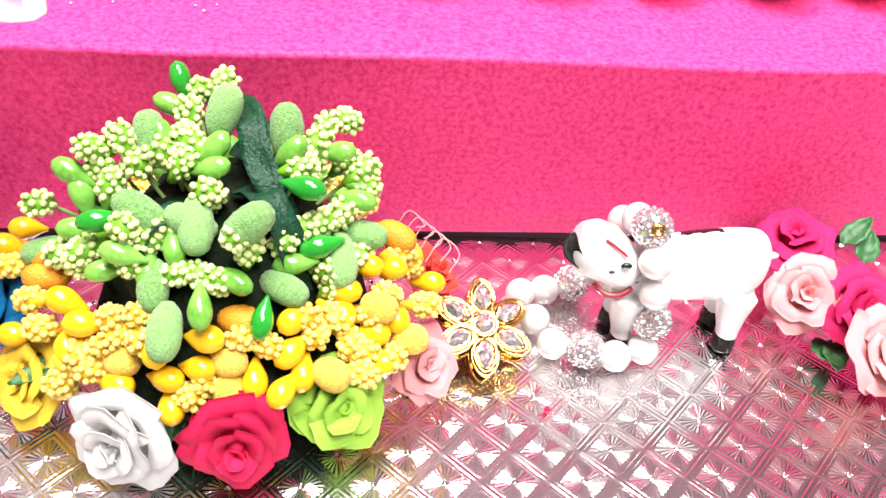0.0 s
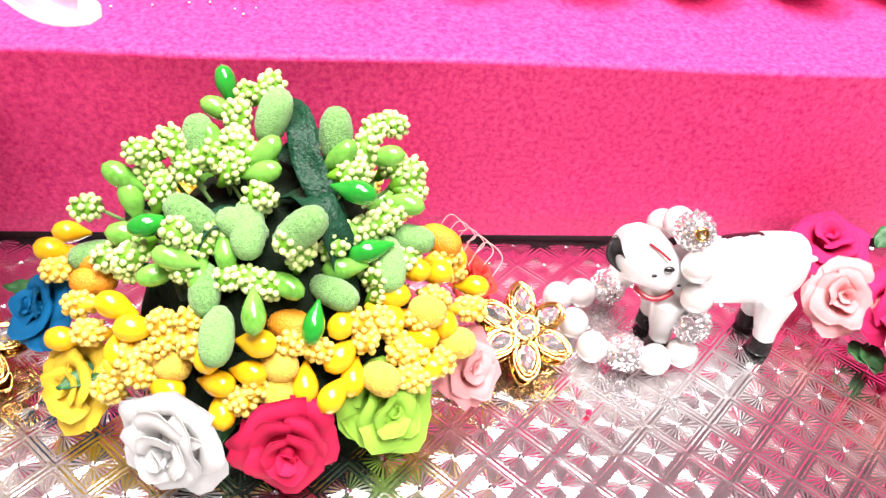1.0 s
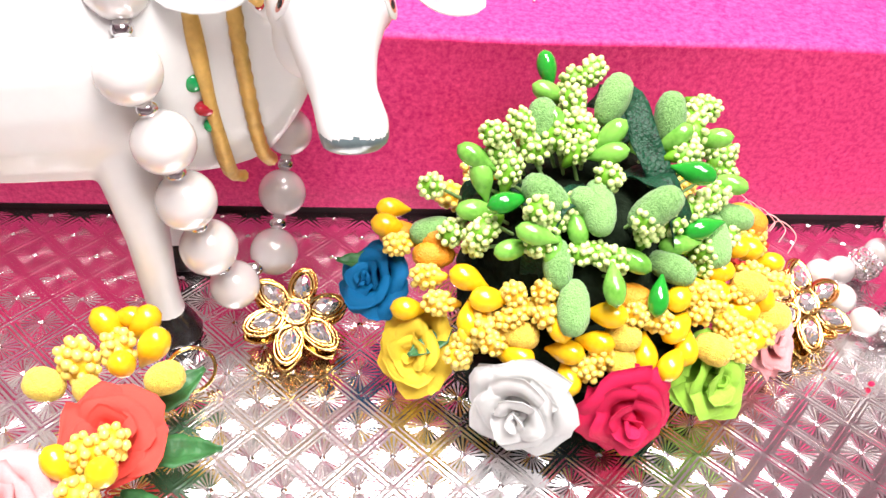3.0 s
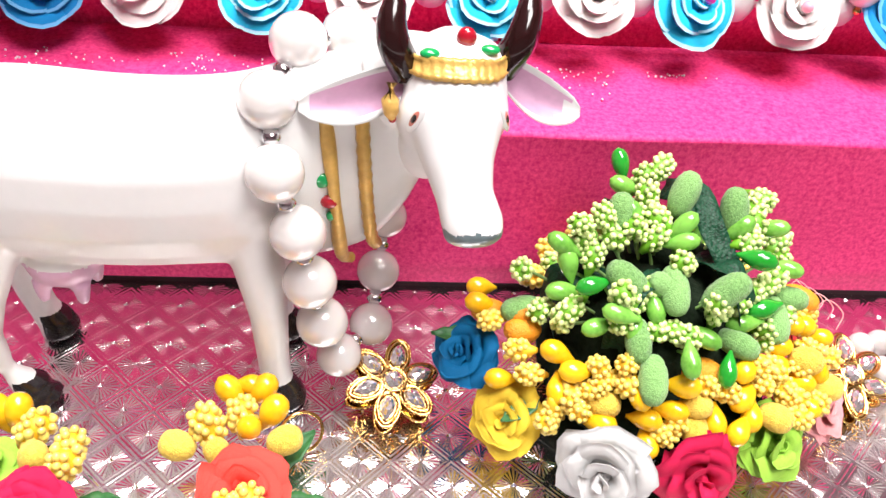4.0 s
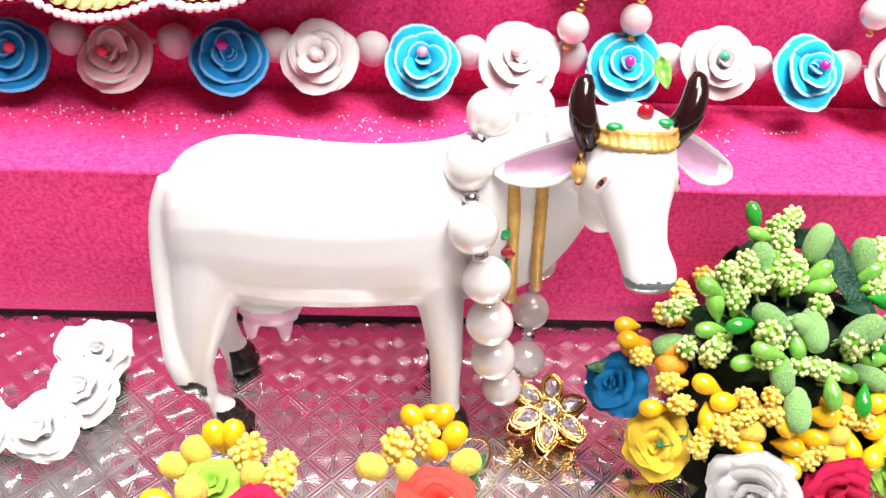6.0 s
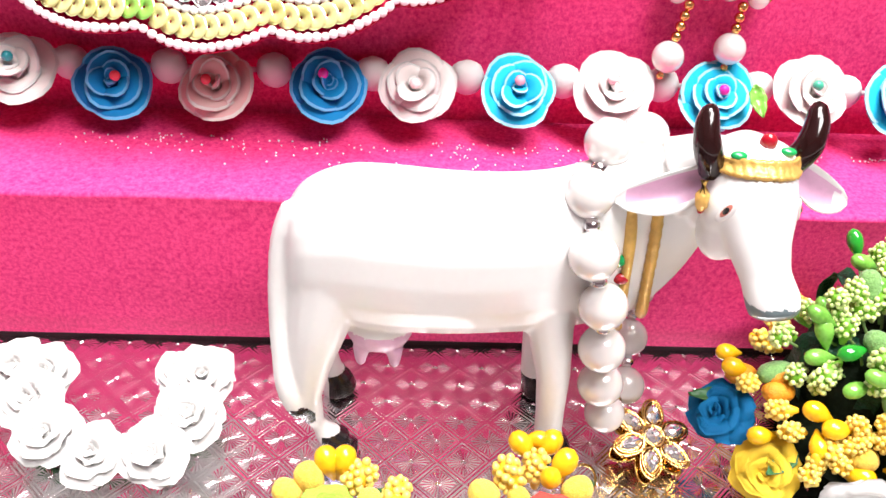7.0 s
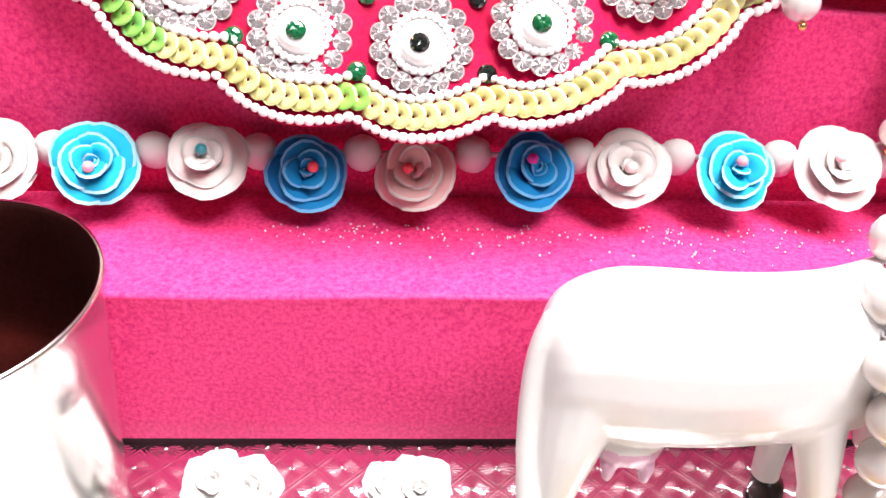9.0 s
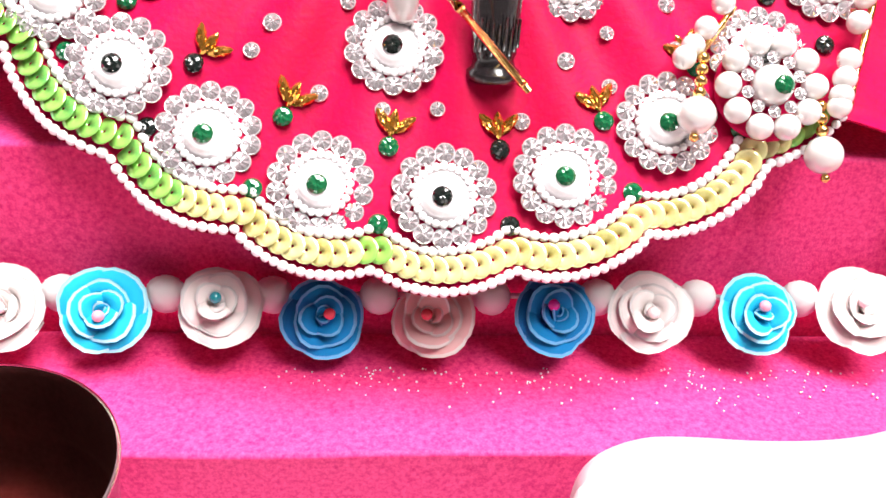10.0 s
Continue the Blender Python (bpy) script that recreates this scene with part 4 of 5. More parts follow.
for k, (p, size, mt, text) in enumerate((((0.1900, -0.0582, 0.0112), 0.0098, P_WHITE, "white paper rose"), ((0.2064, -0.0588, 0.0110), 0.0090, P_RED, "crimson paper rose"),
                                        ((0.2222, -0.0540, 0.0112), 0.0080, P_LIME, "lime green paper rose"), ((0.1722, -0.0470, 0.0098), 0.0080, P_YELLOW, "yellow paper rose"),
                                        ((0.1645, -0.0345, 0.0145), 0.0075, P_PBLUE, "peacock blue paper rose"), ((0.2365, -0.0440, 0.0095), 0.0074, P_PINK, "pink paper rose"),
                                        ((0.2390, -0.0235, 0.0110), 0.0066, P_CORAL, "coral paper rose"))):
    out = Vector((p[0] - HUB.x, p[1] - HUB.y, 0)).normalized()
    rose("paper_rose", p, (out.x, out.y, 0.25) if k < 2 else (out.x * 0.6, out.y * 0.6 - 0.3, 0.65), size, [mt, mt], bouquet, text, PAPER, 40 * k, k + 1)
for k, (p, az) in enumerate((((0.1770, -0.0475, 0.0160), -150), ((0.1650, -0.0335, 0.0195), 170), ((0.2150, -0.0520, 0.0100), -60), ((0.1960, -0.0500, 0.0080), -100))):
    me = Build().add(*leaf(0.009, 0.0022, 0.15)).mesh("leaf", [LEAF])
    piece("leaf", me, bouquet, Matrix.Translation(p) @ Matrix.Rotation(radians(az - 90), 4, "Z") @ Matrix.Rotation(radians(-20), 4, "X"))
# fine loose threads at the rim
for k in range(5):
    a = Vector((0.233 + 0.0015 * k, -0.020 - 0.002 * k, 0.020))
    loopline = smooth_path([a, a + Vector((0.003, 0.002, 0.004)), a + Vector((0.006, -0.001, 0.003)), a + Vector((0.004, -0.004, 0.005 - 0.001 * k))], 5)
    piece("thread", Build().add(*tube(loopline, [0.00012] * len(loopline), 5)).mesh("thread", [P_PINK]), bouquet)


# ---- sprays of paper flowers lying in front ----
def spray(label, base, roses, buds, leaves):
    ob = thing("flower_spray", None, label, "flower spray", "sprays in front", m=Matrix.Translation(base))
    for k, (p, way, size, mt, text) in enumerate(roses):
        rose("paper_rose", p, way, size, [mt, mt], ob, text, PAPER, 33 * k, k + 21)
    for k, (p, way, me, s, nm) in enumerate(buds):
        piece(nm, me, ob, toward(p, way, 50 * k, s))
    for p, az, length, wid, tilt in leaves:
        me = Build().add(*leaf(length * 0.85, wid * 0.72, 0.10)).mesh("leaf", [LEAF])
        piece("leaf", me, ob, Matrix.Translation(p) @ Matrix.Rotation(radians(az - 90), 4, "Z") @ Matrix.Rotation(radians(tilt), 4, "X"))
    return ob


spray("paper flower spray with a coral rose, pink rose and yellow buds", (0.118, -0.065, 0.0),
      [((0.1210, -0.0640, 0.0085), (0.05, -0.45, 0.9), 0.0088, P_CORAL, "coral paper rose"), ((0.1075, -0.0770, 0.0080), (-0.1, -0.4, 0.9), 0.0088, P_PINK, "pink paper rose")],
      [((0.1166, -0.0445, 0.0135), (-0.55, 0.3, 0.6), BUD_ME["yellow"], 1.0, "bud"), ((0.1222, -0.0440, 0.0135), (0.55, 0.3, 0.6), BUD_ME["yellow"], 1.0, "bud"),
       ((0.1196, -0.0432, 0.0145), (1.0, 0.05, 0.0), BUD_ME["yellow"], 0.75, "bud"), ((0.1248, -0.0495, 0.0135), (0.5, 0.3, 0.8), BUD_ME["yellow"], 1.05, "bud"),
       ((0.1212, -0.0545, 0.0150), (0.0, -0.3, 0.9), BUD_ME["yellow"], 0.9, "bud"), ((0.1190, -0.0495, 0.0125), (0, 0.4, 0.9), BERRYY_ME[0], 0.9, "stamen_head"),
       ((0.1130, -0.0520, 0.0125), (-0.4, 0.4, 0.8), BERRYY_ME[1], 1.0, "stamen_head"), ((0.1075, -0.0550, 0.0105), (-0.9, 0.1, 0.3), FUZZY_ME[0], 0.82, "sugared_bud"),
       ((0.1275, -0.0545, 0.0115), (0.9, 0.2, 0.35), FUZZY_ME[1], 0.82, "sugared_bud"), ((0.1150, -0.0560, 0.0100), (-0.4, 0.2, 0.8), FUZZY_ME[2], 0.70, "sugared_bud"),
       ((0.1155, -0.0730, 0.0140), (-0.5, 0.3, 0.8), BUD_ME["yellow"], 0.95, "bud"), ((0.1222, -0.0750, 0.0150), (0.2, -0.3, 0.9), BUD_ME["yellow"], 0.95, "bud"),
       ((0.1190, -0.0715, 0.0145), (0, 0, 1), BERRYY_ME[2], 0.85, "stamen_head"), ((0.1225, -0.0705, 0.0150), (0.3, 0.2, 0.9), BERRYY_ME[3], 0.85, "stamen_head"),
       ((0.1190, -0.0775, 0.0130), (0, -0.5, 0.8), BERRYY_ME[0], 0.9, "stamen_head")],
      [((0.1240, -0.0560, 0.0035), 40, 0.014, 0.0042, 6), ((0.1230, -0.0640, 0.0030), -5, 0.018, 0.0045, 4), ((0.1220, -0.0720, 0.0030), -40, 0.015, 0.0045, 4),
       ((0.1110, -0.0700, 0.0030), 165, 0.016, 0.0050, 5), ((0.1120, -0.0800, 0.0030), -110, 0.013, 0.0042, 4)])
spray("paper flower spray with a lime rose, red rose and yellow buds", (0.078, -0.062, 0.0),
      [((0.0742, -0.0600, 0.0085), (0.15, -0.2, 0.95), 0.0066, P_LIME, "lime green paper rose"), ((0.0842, -0.0680, 0.0080), (0.1, -0.5, 0.85), 0.0076, P_RED, "crimson paper rose"),
       ((0.0668, -0.0705, 0.0075), (-0.2, -0.4, 0.9), 0.0076, P_PINK, "pink paper rose")],
      [((0.0738, -0.0492, 0.0125), (-0.3, 0.3, 0.9), BUD_ME["yellow"], 1.05, "bud"), ((0.0770, -0.0490, 0.0125), (0.25, 0.3, 0.9), BUD_ME["yellow"], 1.05, "bud"),
       ((0.0805, -0.0520, 0.0110), (0.6, 0.3, 0.7), BERRYY_ME[1], 1.0, "stamen_head"), ((0.0700, -0.0520, 0.0110), (-0.5, 0.4, 0.8), FUZZY_ME[0], 0.86, "sugared_bud"),
       ((0.0655, -0.0545, 0.0095), (-0.9, 0.2, 0.4), FUZZY_ME[2], 0.78, "sugared_bud"), ((0.0715, -0.0640, 0.0140), (-0.2, -0.4, 0.9), FUZZY_ME[1], 0.90, "sugared_bud"),
       ((0.0830, -0.0595, 0.0130), (0.2, 0.2, 0.9), FUZZY_ME[0], 0.74, "sugared_bud"), ((0.0880, -0.0600, 0.0115), (0.5, 0.1, 0.85), BERRYY_ME[2], 1.0, "stamen_head"),
       ((0.0885, -0.0570, 0.0120), (0.4, 0.4, 0.85), BERRYY_ME[3], 0.9, "stamen_head"), ((0.0640, -0.0630, 0.0090), (-0.8, -0.2, 0.5), BUD_ME["yellow"], 1.0, "bud")],
      [((0.0790, -0.0560, 0.0035), 35, 0.011, 0.0034, 8), ((0.0680, -0.0620, 0.0035), 175, 0.010, 0.0035, 6), ((0.0890, -0.0640, 0.0030), 5, 0.011, 0.0036, 5), ((0.0930, -0.0680, 0.0028), 10, 0.010, 0.0036, 4)])


# ---- garland of foam roses on the lower step ----
garland = thing("foam_rose_garland", None, "garland of cyan, shade-darkened cyan and white foam roses on the pink step", "garland", m=Matrix.Translation((0.1, 0.03, 0.047)))
PIN = {k: Build().add(*ball(0.15, 16, 11)).mesh("pearl_pin", [m]) for k, m in BEADS.items()}
CY, BL, WH, BS = [P_CYAN, P_CYAN_E], [P_CYAN_SHADED, P_CYAN_SHADED_E], [P_CREAM, P_WHITE], [P_BLUSH, P_CREAM]
# the "blue" ones are cyan roses coloured darker for the dress's shade
ROSES = [(-0.0800, 0.0620, CY, "blush", "cyan"), (-0.0560, 0.0622, WH, "blush", "white"), (-0.0350, 0.0624, CY, "pink", "cyan"), (-0.0086, 0.0634, WH, "teal", "white"),
         (0.0146, 0.0604, BL, "red", "blue"), (0.0409, 0.0600, BS, "red", "blush"), (0.0680, 0.0616, BL, "purple", "blue"), (0.0915, 0.0622, WH, "blush", "white"),
         (0.1170, 0.0624, CY, "pink", "cyan"), (0.1422, 0.0636, WH, "blush", "white"), (0.1692, 0.0630, CY, "purple", "cyan"), (0.1935, 0.0648, WH, "green", "white"),
         (0.2166, 0.0639, CY, "purple", "cyan"), (0.2420, 0.0642, WH, "pink", "white"), (0.2680, 0.0640, BL, "red", "blue"), (0.2930, 0.0640, WH, "blush", "white"),
         (0.3180, 0.0640, CY, "pink", "cyan"), (0.3430, 0.0640, WH, "blush", "white")]
POM = Build().add(*fuzz(2.0, 1.0, 5)).mesh("pom_pom_bead", [P_WHITE])
for k, (x, z, mats, pin, col) in enumerate(ROSES):
    r = random.Random(k + 50)
    way = (r.uniform(-0.14, 0.14), -0.72, 0.68 + r.uniform(-0.12, 0.12))
    rose("foam_rose", (x, 0.0330, z - 0.0022), way, 0.0092, mats, garland, col + " foam rose with pale petal edges", FOAM, 73 * k, k + 90, bead=PIN[pin])
    if k < len(ROSES) - 1:
        xm = (x + ROSES[k + 1][0]) / 2
        piece("pom_pom_bead", POM, garland, Matrix.Translation((xm, 0.0365, 0.0625)) @ Matrix.Diagonal((0.0050, 0.0044, 0.0044, 1)))
me = Build().add(*leaf(0.0085, 0.0022, 0.1)).mesh("leaf", [LIGHTG])
piece("leaf", me, garland, Matrix.Translation((0.1755, 0.0255, 0.0690)) @ Matrix.Rotation(radians(55), 4, "X") @ Matrix.Rotation(radians(195), 4, "Z"), "yellow-green leaf")
line = [(-0.09 + 0.01 * k, 0.0385, 0.0615) for k in range(45)]
piece("cord", Build().add(*tube(line, [0.0007] * len(line), 6)).mesh("cord", [P_WHITE]), garland)

# glitter beads scattered at the foot of the garland
gb = Build()
r = random.Random(8)
for k in range(300):
    c = r.choice([0.02, 0.045, 0.070, 0.105, 0.125, 0.155, 0.18, 0.205, 0.215])
    x = r.gauss(c, 0.010)
    y = 0.0285 - abs(r.gauss(0, 0.0060))
    if y < 0.008 or (x > 0.2 and y < 0.0262):
        continue
    gb.add(*moved(ball(r.uniform(0.00016, 0.00036), 6, 4), Matrix.Translation((x, y, 0.0473))))
tagged(new("glitter_beads", gb.mesh("glitter_beads", [NETW])), "tiny clear glitter beads scattered on the pink step", "glitter", "", "stuff")
gw = new("loose_pearl", Build().add(*ball(0.0016, 14, 9)).mesh("loose_pearl", [PEARL]))
gw.matrix_basis = Matrix.Translation((-0.0480, 0.0215, 0.0486))
tagged(gw, "small loose pearl lying on the pink step", "pearl")


# ---- round embroidered dress leaning on the steps ----
ORIGIN = Vector((0.0, 0.0213, 0.0819))
UPS = Vector((0.0, 0.6206, 0.7841))
OUT = Vector((0.0, -0.7841, 0.6206))
MID = (0.0415, 0.1200)


def on_dress(ang, r, lift=0.0):
    """A place on the dress: degrees from straight down, and the distance from its middle."""
    a = radians(ang)
    x, s = MID[0] + r * math.sin(a), MID[1] - r * math.cos(a) + 0.014 * (1 - math.cos(a))
    bend = 0.0012 * math.sin(ang * 0.45) + 0.0006 * math.sin(ang * 0.21 + r * 90)
    return Vector((x, 0, 0)) + ORIGIN + UPS * s + OUT * (lift + bend)


def scallop(ang, depth=0.0040):
    return depth * (1 - abs(math.sin(math.pi * (ang + 6.9) / 14.0)) ** 0.7)


def face_pose(ang, r, lift, spin=0.0, scale=1.0):
    return toward(on_dress(ang, r, lift), OUT, spin, scale)


dress = thing("embroidered_dress", None, "round crimson doll's dress with crystal medallions and a sequin border", "dress", m=Matrix.Translation((0.0415, 0.0213, 0.0750)))
angs = [-80 + 0.7 * k for k in range(229)]
top, low = [], []
for a in angs:
    e = 0.1274 - scallop(a) + 0.03 * min(1.0, max(0.0, (a - 44) / 6))
    for j in range(15):
        r_ = 0.030 + (e - 0.030) * j / 14
        top.append(on_dress(a, r_, 0.0))
        low.append(on_dress(a, r_, -0.0011))
n = len(top)
f = [tuple(reversed(q)) for q in grid_faces(len(angs), 15, False)]
faces = f + [tuple(k + n for k in reversed(q)) for q in f]
for i in range(len(angs) - 1):
    a, b = i * 15 + 14, (i + 1) * 15 + 14
    faces.append((b, a, a + n, b + n))
    faces.append((i * 15, (i + 1) * 15, (i + 1) * 15 + n, i * 15 + n))
for i in (0, len(angs) - 1):
    for j in range(14):
        faces.append((i * 15 + j, i * 15 + j + 1, i * 15 + j + 1 + n, i * 15 + j + n))
piece("cloth", mesh_of("cloth", top + low, faces, [SATIN]), dress)

SEQ = Build()
prof = [(0.00038, 0.0), (0.00038, 0.00012), (0.0020, 0.00008), (0.0030, 0.00020), (0.0030, 0.00004)]
sv = [(q * math.cos(2 * math.pi * j / 20), q * math.sin(2 * math.pi * j / 20), z) for q, z in prof for j in range(20)]
SEQ_ME = SEQ.add(sv, grid_faces(5, 20)).mesh("sequin", [SEQUIN])
SEQG_ME = Build().add(sv, grid_faces(5, 20)).mesh("sequin", [SEQUIN_G])
a = -76.0
k = 0
while a < 42:
    r_ = 0.1218 - scallop(a, 0.0040)
    piece("sequin", SEQG_ME if a < -27 or -9 < a < -5.5 or a > 38 else SEQ_ME, dress, face_pose(a, r_, 0.0012, a) @ Matrix.Rotation(radians(-24), 4, "Y"))
    a += 1.42
    k += 1
SEED_ME = Build().add(*moved(ball(0.00112, 10, 7), Matrix.Diagonal((1.08, 1.0, 1.0, 1)))).mesh("seed_bead", [SEED])
rows = Build()
sb = random.Random(4)
count = 0
for base, dep in ((0.1264, 0.0040), (0.1178, 0.0048)):
    a = -78.0
    while a < 44:
        r_ = base - scallop(a, dep) + sb.uniform(-0.00012, 0.00012)
        if abs(a + 4) < 46 and count < 290:
            piece("seed_bead", SEED_ME, dress, face_pose(a, r_, 0.0009, a, sb.uniform(0.92, 1.10)))
            count += 1
        else:
            rows.add(*moved(ball(0.00105, 8, 5), Matrix.Translation(on_dress(a, r_, 0.0009))))
        a += 0.90 * 0.1275 / base
tagged(piece("seed_bead_row", rows.mesh("seed_bead_row", [SEED]), dress), "", "", "", "stuff")



def ring_of(R, r, n=16, m=5):
    """A small ring lying flat."""
    v = [((R + r * math.cos(t)) * math.cos(q), (R + r * math.cos(t)) * math.sin(q), r * math.sin(t)) for q in np.arange(n) / n * 6.2832 for t in np.arange(m) / m * 6.2832]
    return v, [(i * m + j, ((i + 1) % n) * m + j, ((i + 1) % n) * m + (j + 1) % m, i * m + (j + 1) % m) for i in range(n) for j in range(m)]


def set_stone(r):
    """A cut stone with rays, a dark eye and a clear rim."""
    b = Build()
    n = 16
    v = [(0, 0, 0.10 * r)]
    for q, z in ((0.22, 0.34), (0.86, 0.10)):
        for j in range(n):
            t = 2 * math.pi * j / n
            v.append((q * r * math.cos(t), q * r * math.sin(t), (z + (0.13 if j % 2 else -0.02)) * r))
    b.add(v, [(0, 1 + j, 1 + (j + 1) % n) for j in range(n)] + [(1 + j, 1 + n + j, 1 + n + (j + 1) % n, 1 + (j + 1) % n) for j in range(n)], 0)
    return b.add(*moved(ring_of(0.90, 0.12, 16, 5), Matrix.Scale(r, 4)), 1)


STONE_ME = set_stone(0.0022).mesh("crystal", [STONE, RIM], False)
SMALL_ME = set_stone(0.0019).mesh("crystal", [STONE, RIM], False)
GREEN_ME = Build().add(*marquise(0.0022, 0.0022, 0.0010, 12, 5, 1.0)).mesh("green_stone", [STONE_G], False)
BLACK_ME = Build().add(*marquise(0.0022, 0.0022, 0.0010, 12, 6, 1.0)).mesh("dark_stone", [STONE_K], False)
MARQ_ME = Build().add(*marquise(0.0031, 0.0013, 0.0009)).mesh("amber_stone", [STONE_Y], False)


def medallion(ang, r_, gem, size=1.0):
    mb = Build()
    mb.add(*turned([(0.0068 * size, -0.0004), (0.0068 * size, 0.0006), (0.0050 * size, 0.0011), (0.0047 * size, 0.0024), (0.0036 * size, 0.0034), (0.0006, 0.0036)], 28), 0)
    body = piece("medallion", mb.mesh("medallion", [SEED]), dress, face_pose(ang, r_, 0.0004), "white beaded medallion")
    for j in range(24):
        t = 2 * math.pi * j / 24
        ob = new("seed_bead", SEED_ME)
        ob.parent = body
        ob.matrix_basis = Matrix.Translation((0.0063 * size * math.cos(t), 0.0063 * size * math.sin(t), 0.0013)) @ Matrix.Scale(0.80, 4)
    for j in range(14):
        t = 2 * math.pi * j / 14 + 0.2
        ob = new("crystal", STONE_ME)
        ob.parent = body
        ob.matrix_basis = Matrix.Translation((0.0092 * size * math.cos(t), 0.0092 * size * math.sin(t), 0.0008)) @ Matrix.Rotation(t + 0.4 * (j % 3), 4, "Z")
    ob = new("center_stone", gem)
    ob.parent = body
    ob.matrix_basis = Matrix.Translation((-0.0004, -0.0006, 0.0038))
    return body


for k, (ang, r_) in enumerate(((0.0, 0.1040), (-14.0, 0.1055), (-27.6, 0.1053), (-39.5, 0.1053), (-50.5, 0.1055), (-62, 0.1055), (14.3, 0.1030), (28.0, 0.1010), (42, 0.102), (55, 0.103))):
    medallion(ang, r_ + 0.0020, BLACK_ME if k in (0, 3, 4, 8) else GREEN_ME)
medallion(-8.3, 0.0745, BLACK_ME, 0.95)
medallion(26.0, 0.0640, BLACK_ME, 0.9)
for k, ang in enumerate((-70, -56.5, -45, -33.5, -20.8, -7.0, 7.2, 21.0, 35, 48, 62)):
    g = GREEN_ME if k % 3 else BLACK_ME
    piece("green_stone", g, dress, face_pose(ang, 0.1132, 0.0010))
    piece("green_stone", g, dress, face_pose(ang, 0.0965, 0.0010))
    for d in (-28, 4, 40):
        a_ = ang + 0.042 * d
        piece("amber_stone", MARQ_ME, dress, face_pose(a_, 0.0916 + 0.0006 * math.cos(d), 0.0010) @ Matrix.Rotation(radians(90 + ang - d * 1.2), 4, "Z"))
sb = random.Random(21)
for r_ in (0.0890, 0.0800, 0.0690, 0.0580, 0.0480):
    a = -72 + sb.uniform(0, 8)
    while a < 72:
        if not (abs(a + 8) < 10 and 0.060 < r_ < 0.084) and not (abs(a - 26) < 11 and 0.05 < r_ < 0.078):
            piece("crystal", SMALL_ME, dress, face_pose(a + sb.uniform(-2, 2), r_ + sb.uniform(-0.002, 0.002), 0.0006, sb.uniform(0, 90), sb.uniform(0.8, 1.05)))
        a += 0.92 / r_ * sb.uniform(0.85, 1.2)

# lower end of a dark figurine and its gold flute, standing on the dress
fb = Build()
at = on_dress(7.4, 0.0812, 0.0005)
fb.add(*moved(turned([(0.0052, 0.0), (0.0060, 0.0010), (0.0058, 0.0022), (0.0048, 0.0030), (0.0044, 0.0046), (0.0049, 0.0060), (0.0052, 0.0120), (0.0056, 0.0200), (0.0060, 0.0300)], 20),
             Matrix.Translation(at) @ Matrix.Rotation(radians(-8), 4, "X")), 0)
for k in range(9):
    s = radians(-150 + 15 * k)
    p = at + Vector((0.0050 * math.cos(s), 0.0050 * math.sin(s), 0.0070 + 0.0006 * (k % 3)))
    fb.add(*tube([p, p + Vector((0.0003, 0, 0.006 + 0.001 * (k % 2)))], [0.0005, 0.0003], 5), 0)
thing("dark_figurine", fb.mesh("dark_figurine", [HOOF]), "glossy black figurine base standing on the crimson dress", "figurine")
fl = Build()
p0 = Vector((0.0409, 0.0306, 0.1354))
p1 = Vector((0.0588, 0.0385, 0.1138))
fl.add(*tube([p0, p0.lerp(p1, 0.5), p1], [0.0008, 0.0008, 0.0008], 12), 0)
for q in (0.1, 0.9):
    fl.add(*tube([p0.lerp(p1, q), p0.lerp(p1, q + 0.03)], [0.0010, 0.0010], 12), 0)
thing("flute", fl.mesh("flute", [GOLD]), "thin gold toy flute resting against the dark figurine", "flute")
fb = Build().add(*moved(turned([(0.0012, 0.0), (0.0030, 0.0012), (0.0036, 0.0060), (0.0042, 0.0140)], 16), Matrix.Translation(on_dress(-7.4, 0.0700, 0.0040)) @ Matrix.Rotation(radians(-6), 4, "X")))
thing("ivory_figurine", fb.mesh("ivory_figurine", [PEARL]), "smooth ivory foot of a figurine on the medallion", "figurine")


# ---- pearl ornaments with gold drops ----
def torus_me(R, r, mat_, n=28, m=8, bumps=0.0):
    v = [((R + r * math.cos(t)) * math.cos(s), (R + r * math.cos(t)) * math.sin(s), r * math.sin(t) * (1 + bumps * (i % 2))) for i, s in enumerate(np.arange(n) / n * 6.2832) for t in np.arange(m) / m * 6.2832]
    fc = [(i * m + j, ((i + 1) % n) * m + j, ((i + 1) % n) * m + (j + 1) % m, i * m + (j + 1) % m) for i in range(n) for j in range(m)]
    return Build().add(v, fc).mesh("ring", [mat_])


GBEAD = Build().add(*ball(0.00135, 14, 9)).mesh("gold_bead", [GOLD])
OPEARL = Build().add(*ball(1.0, 22, 15)).mesh("pearl", [PEARL])


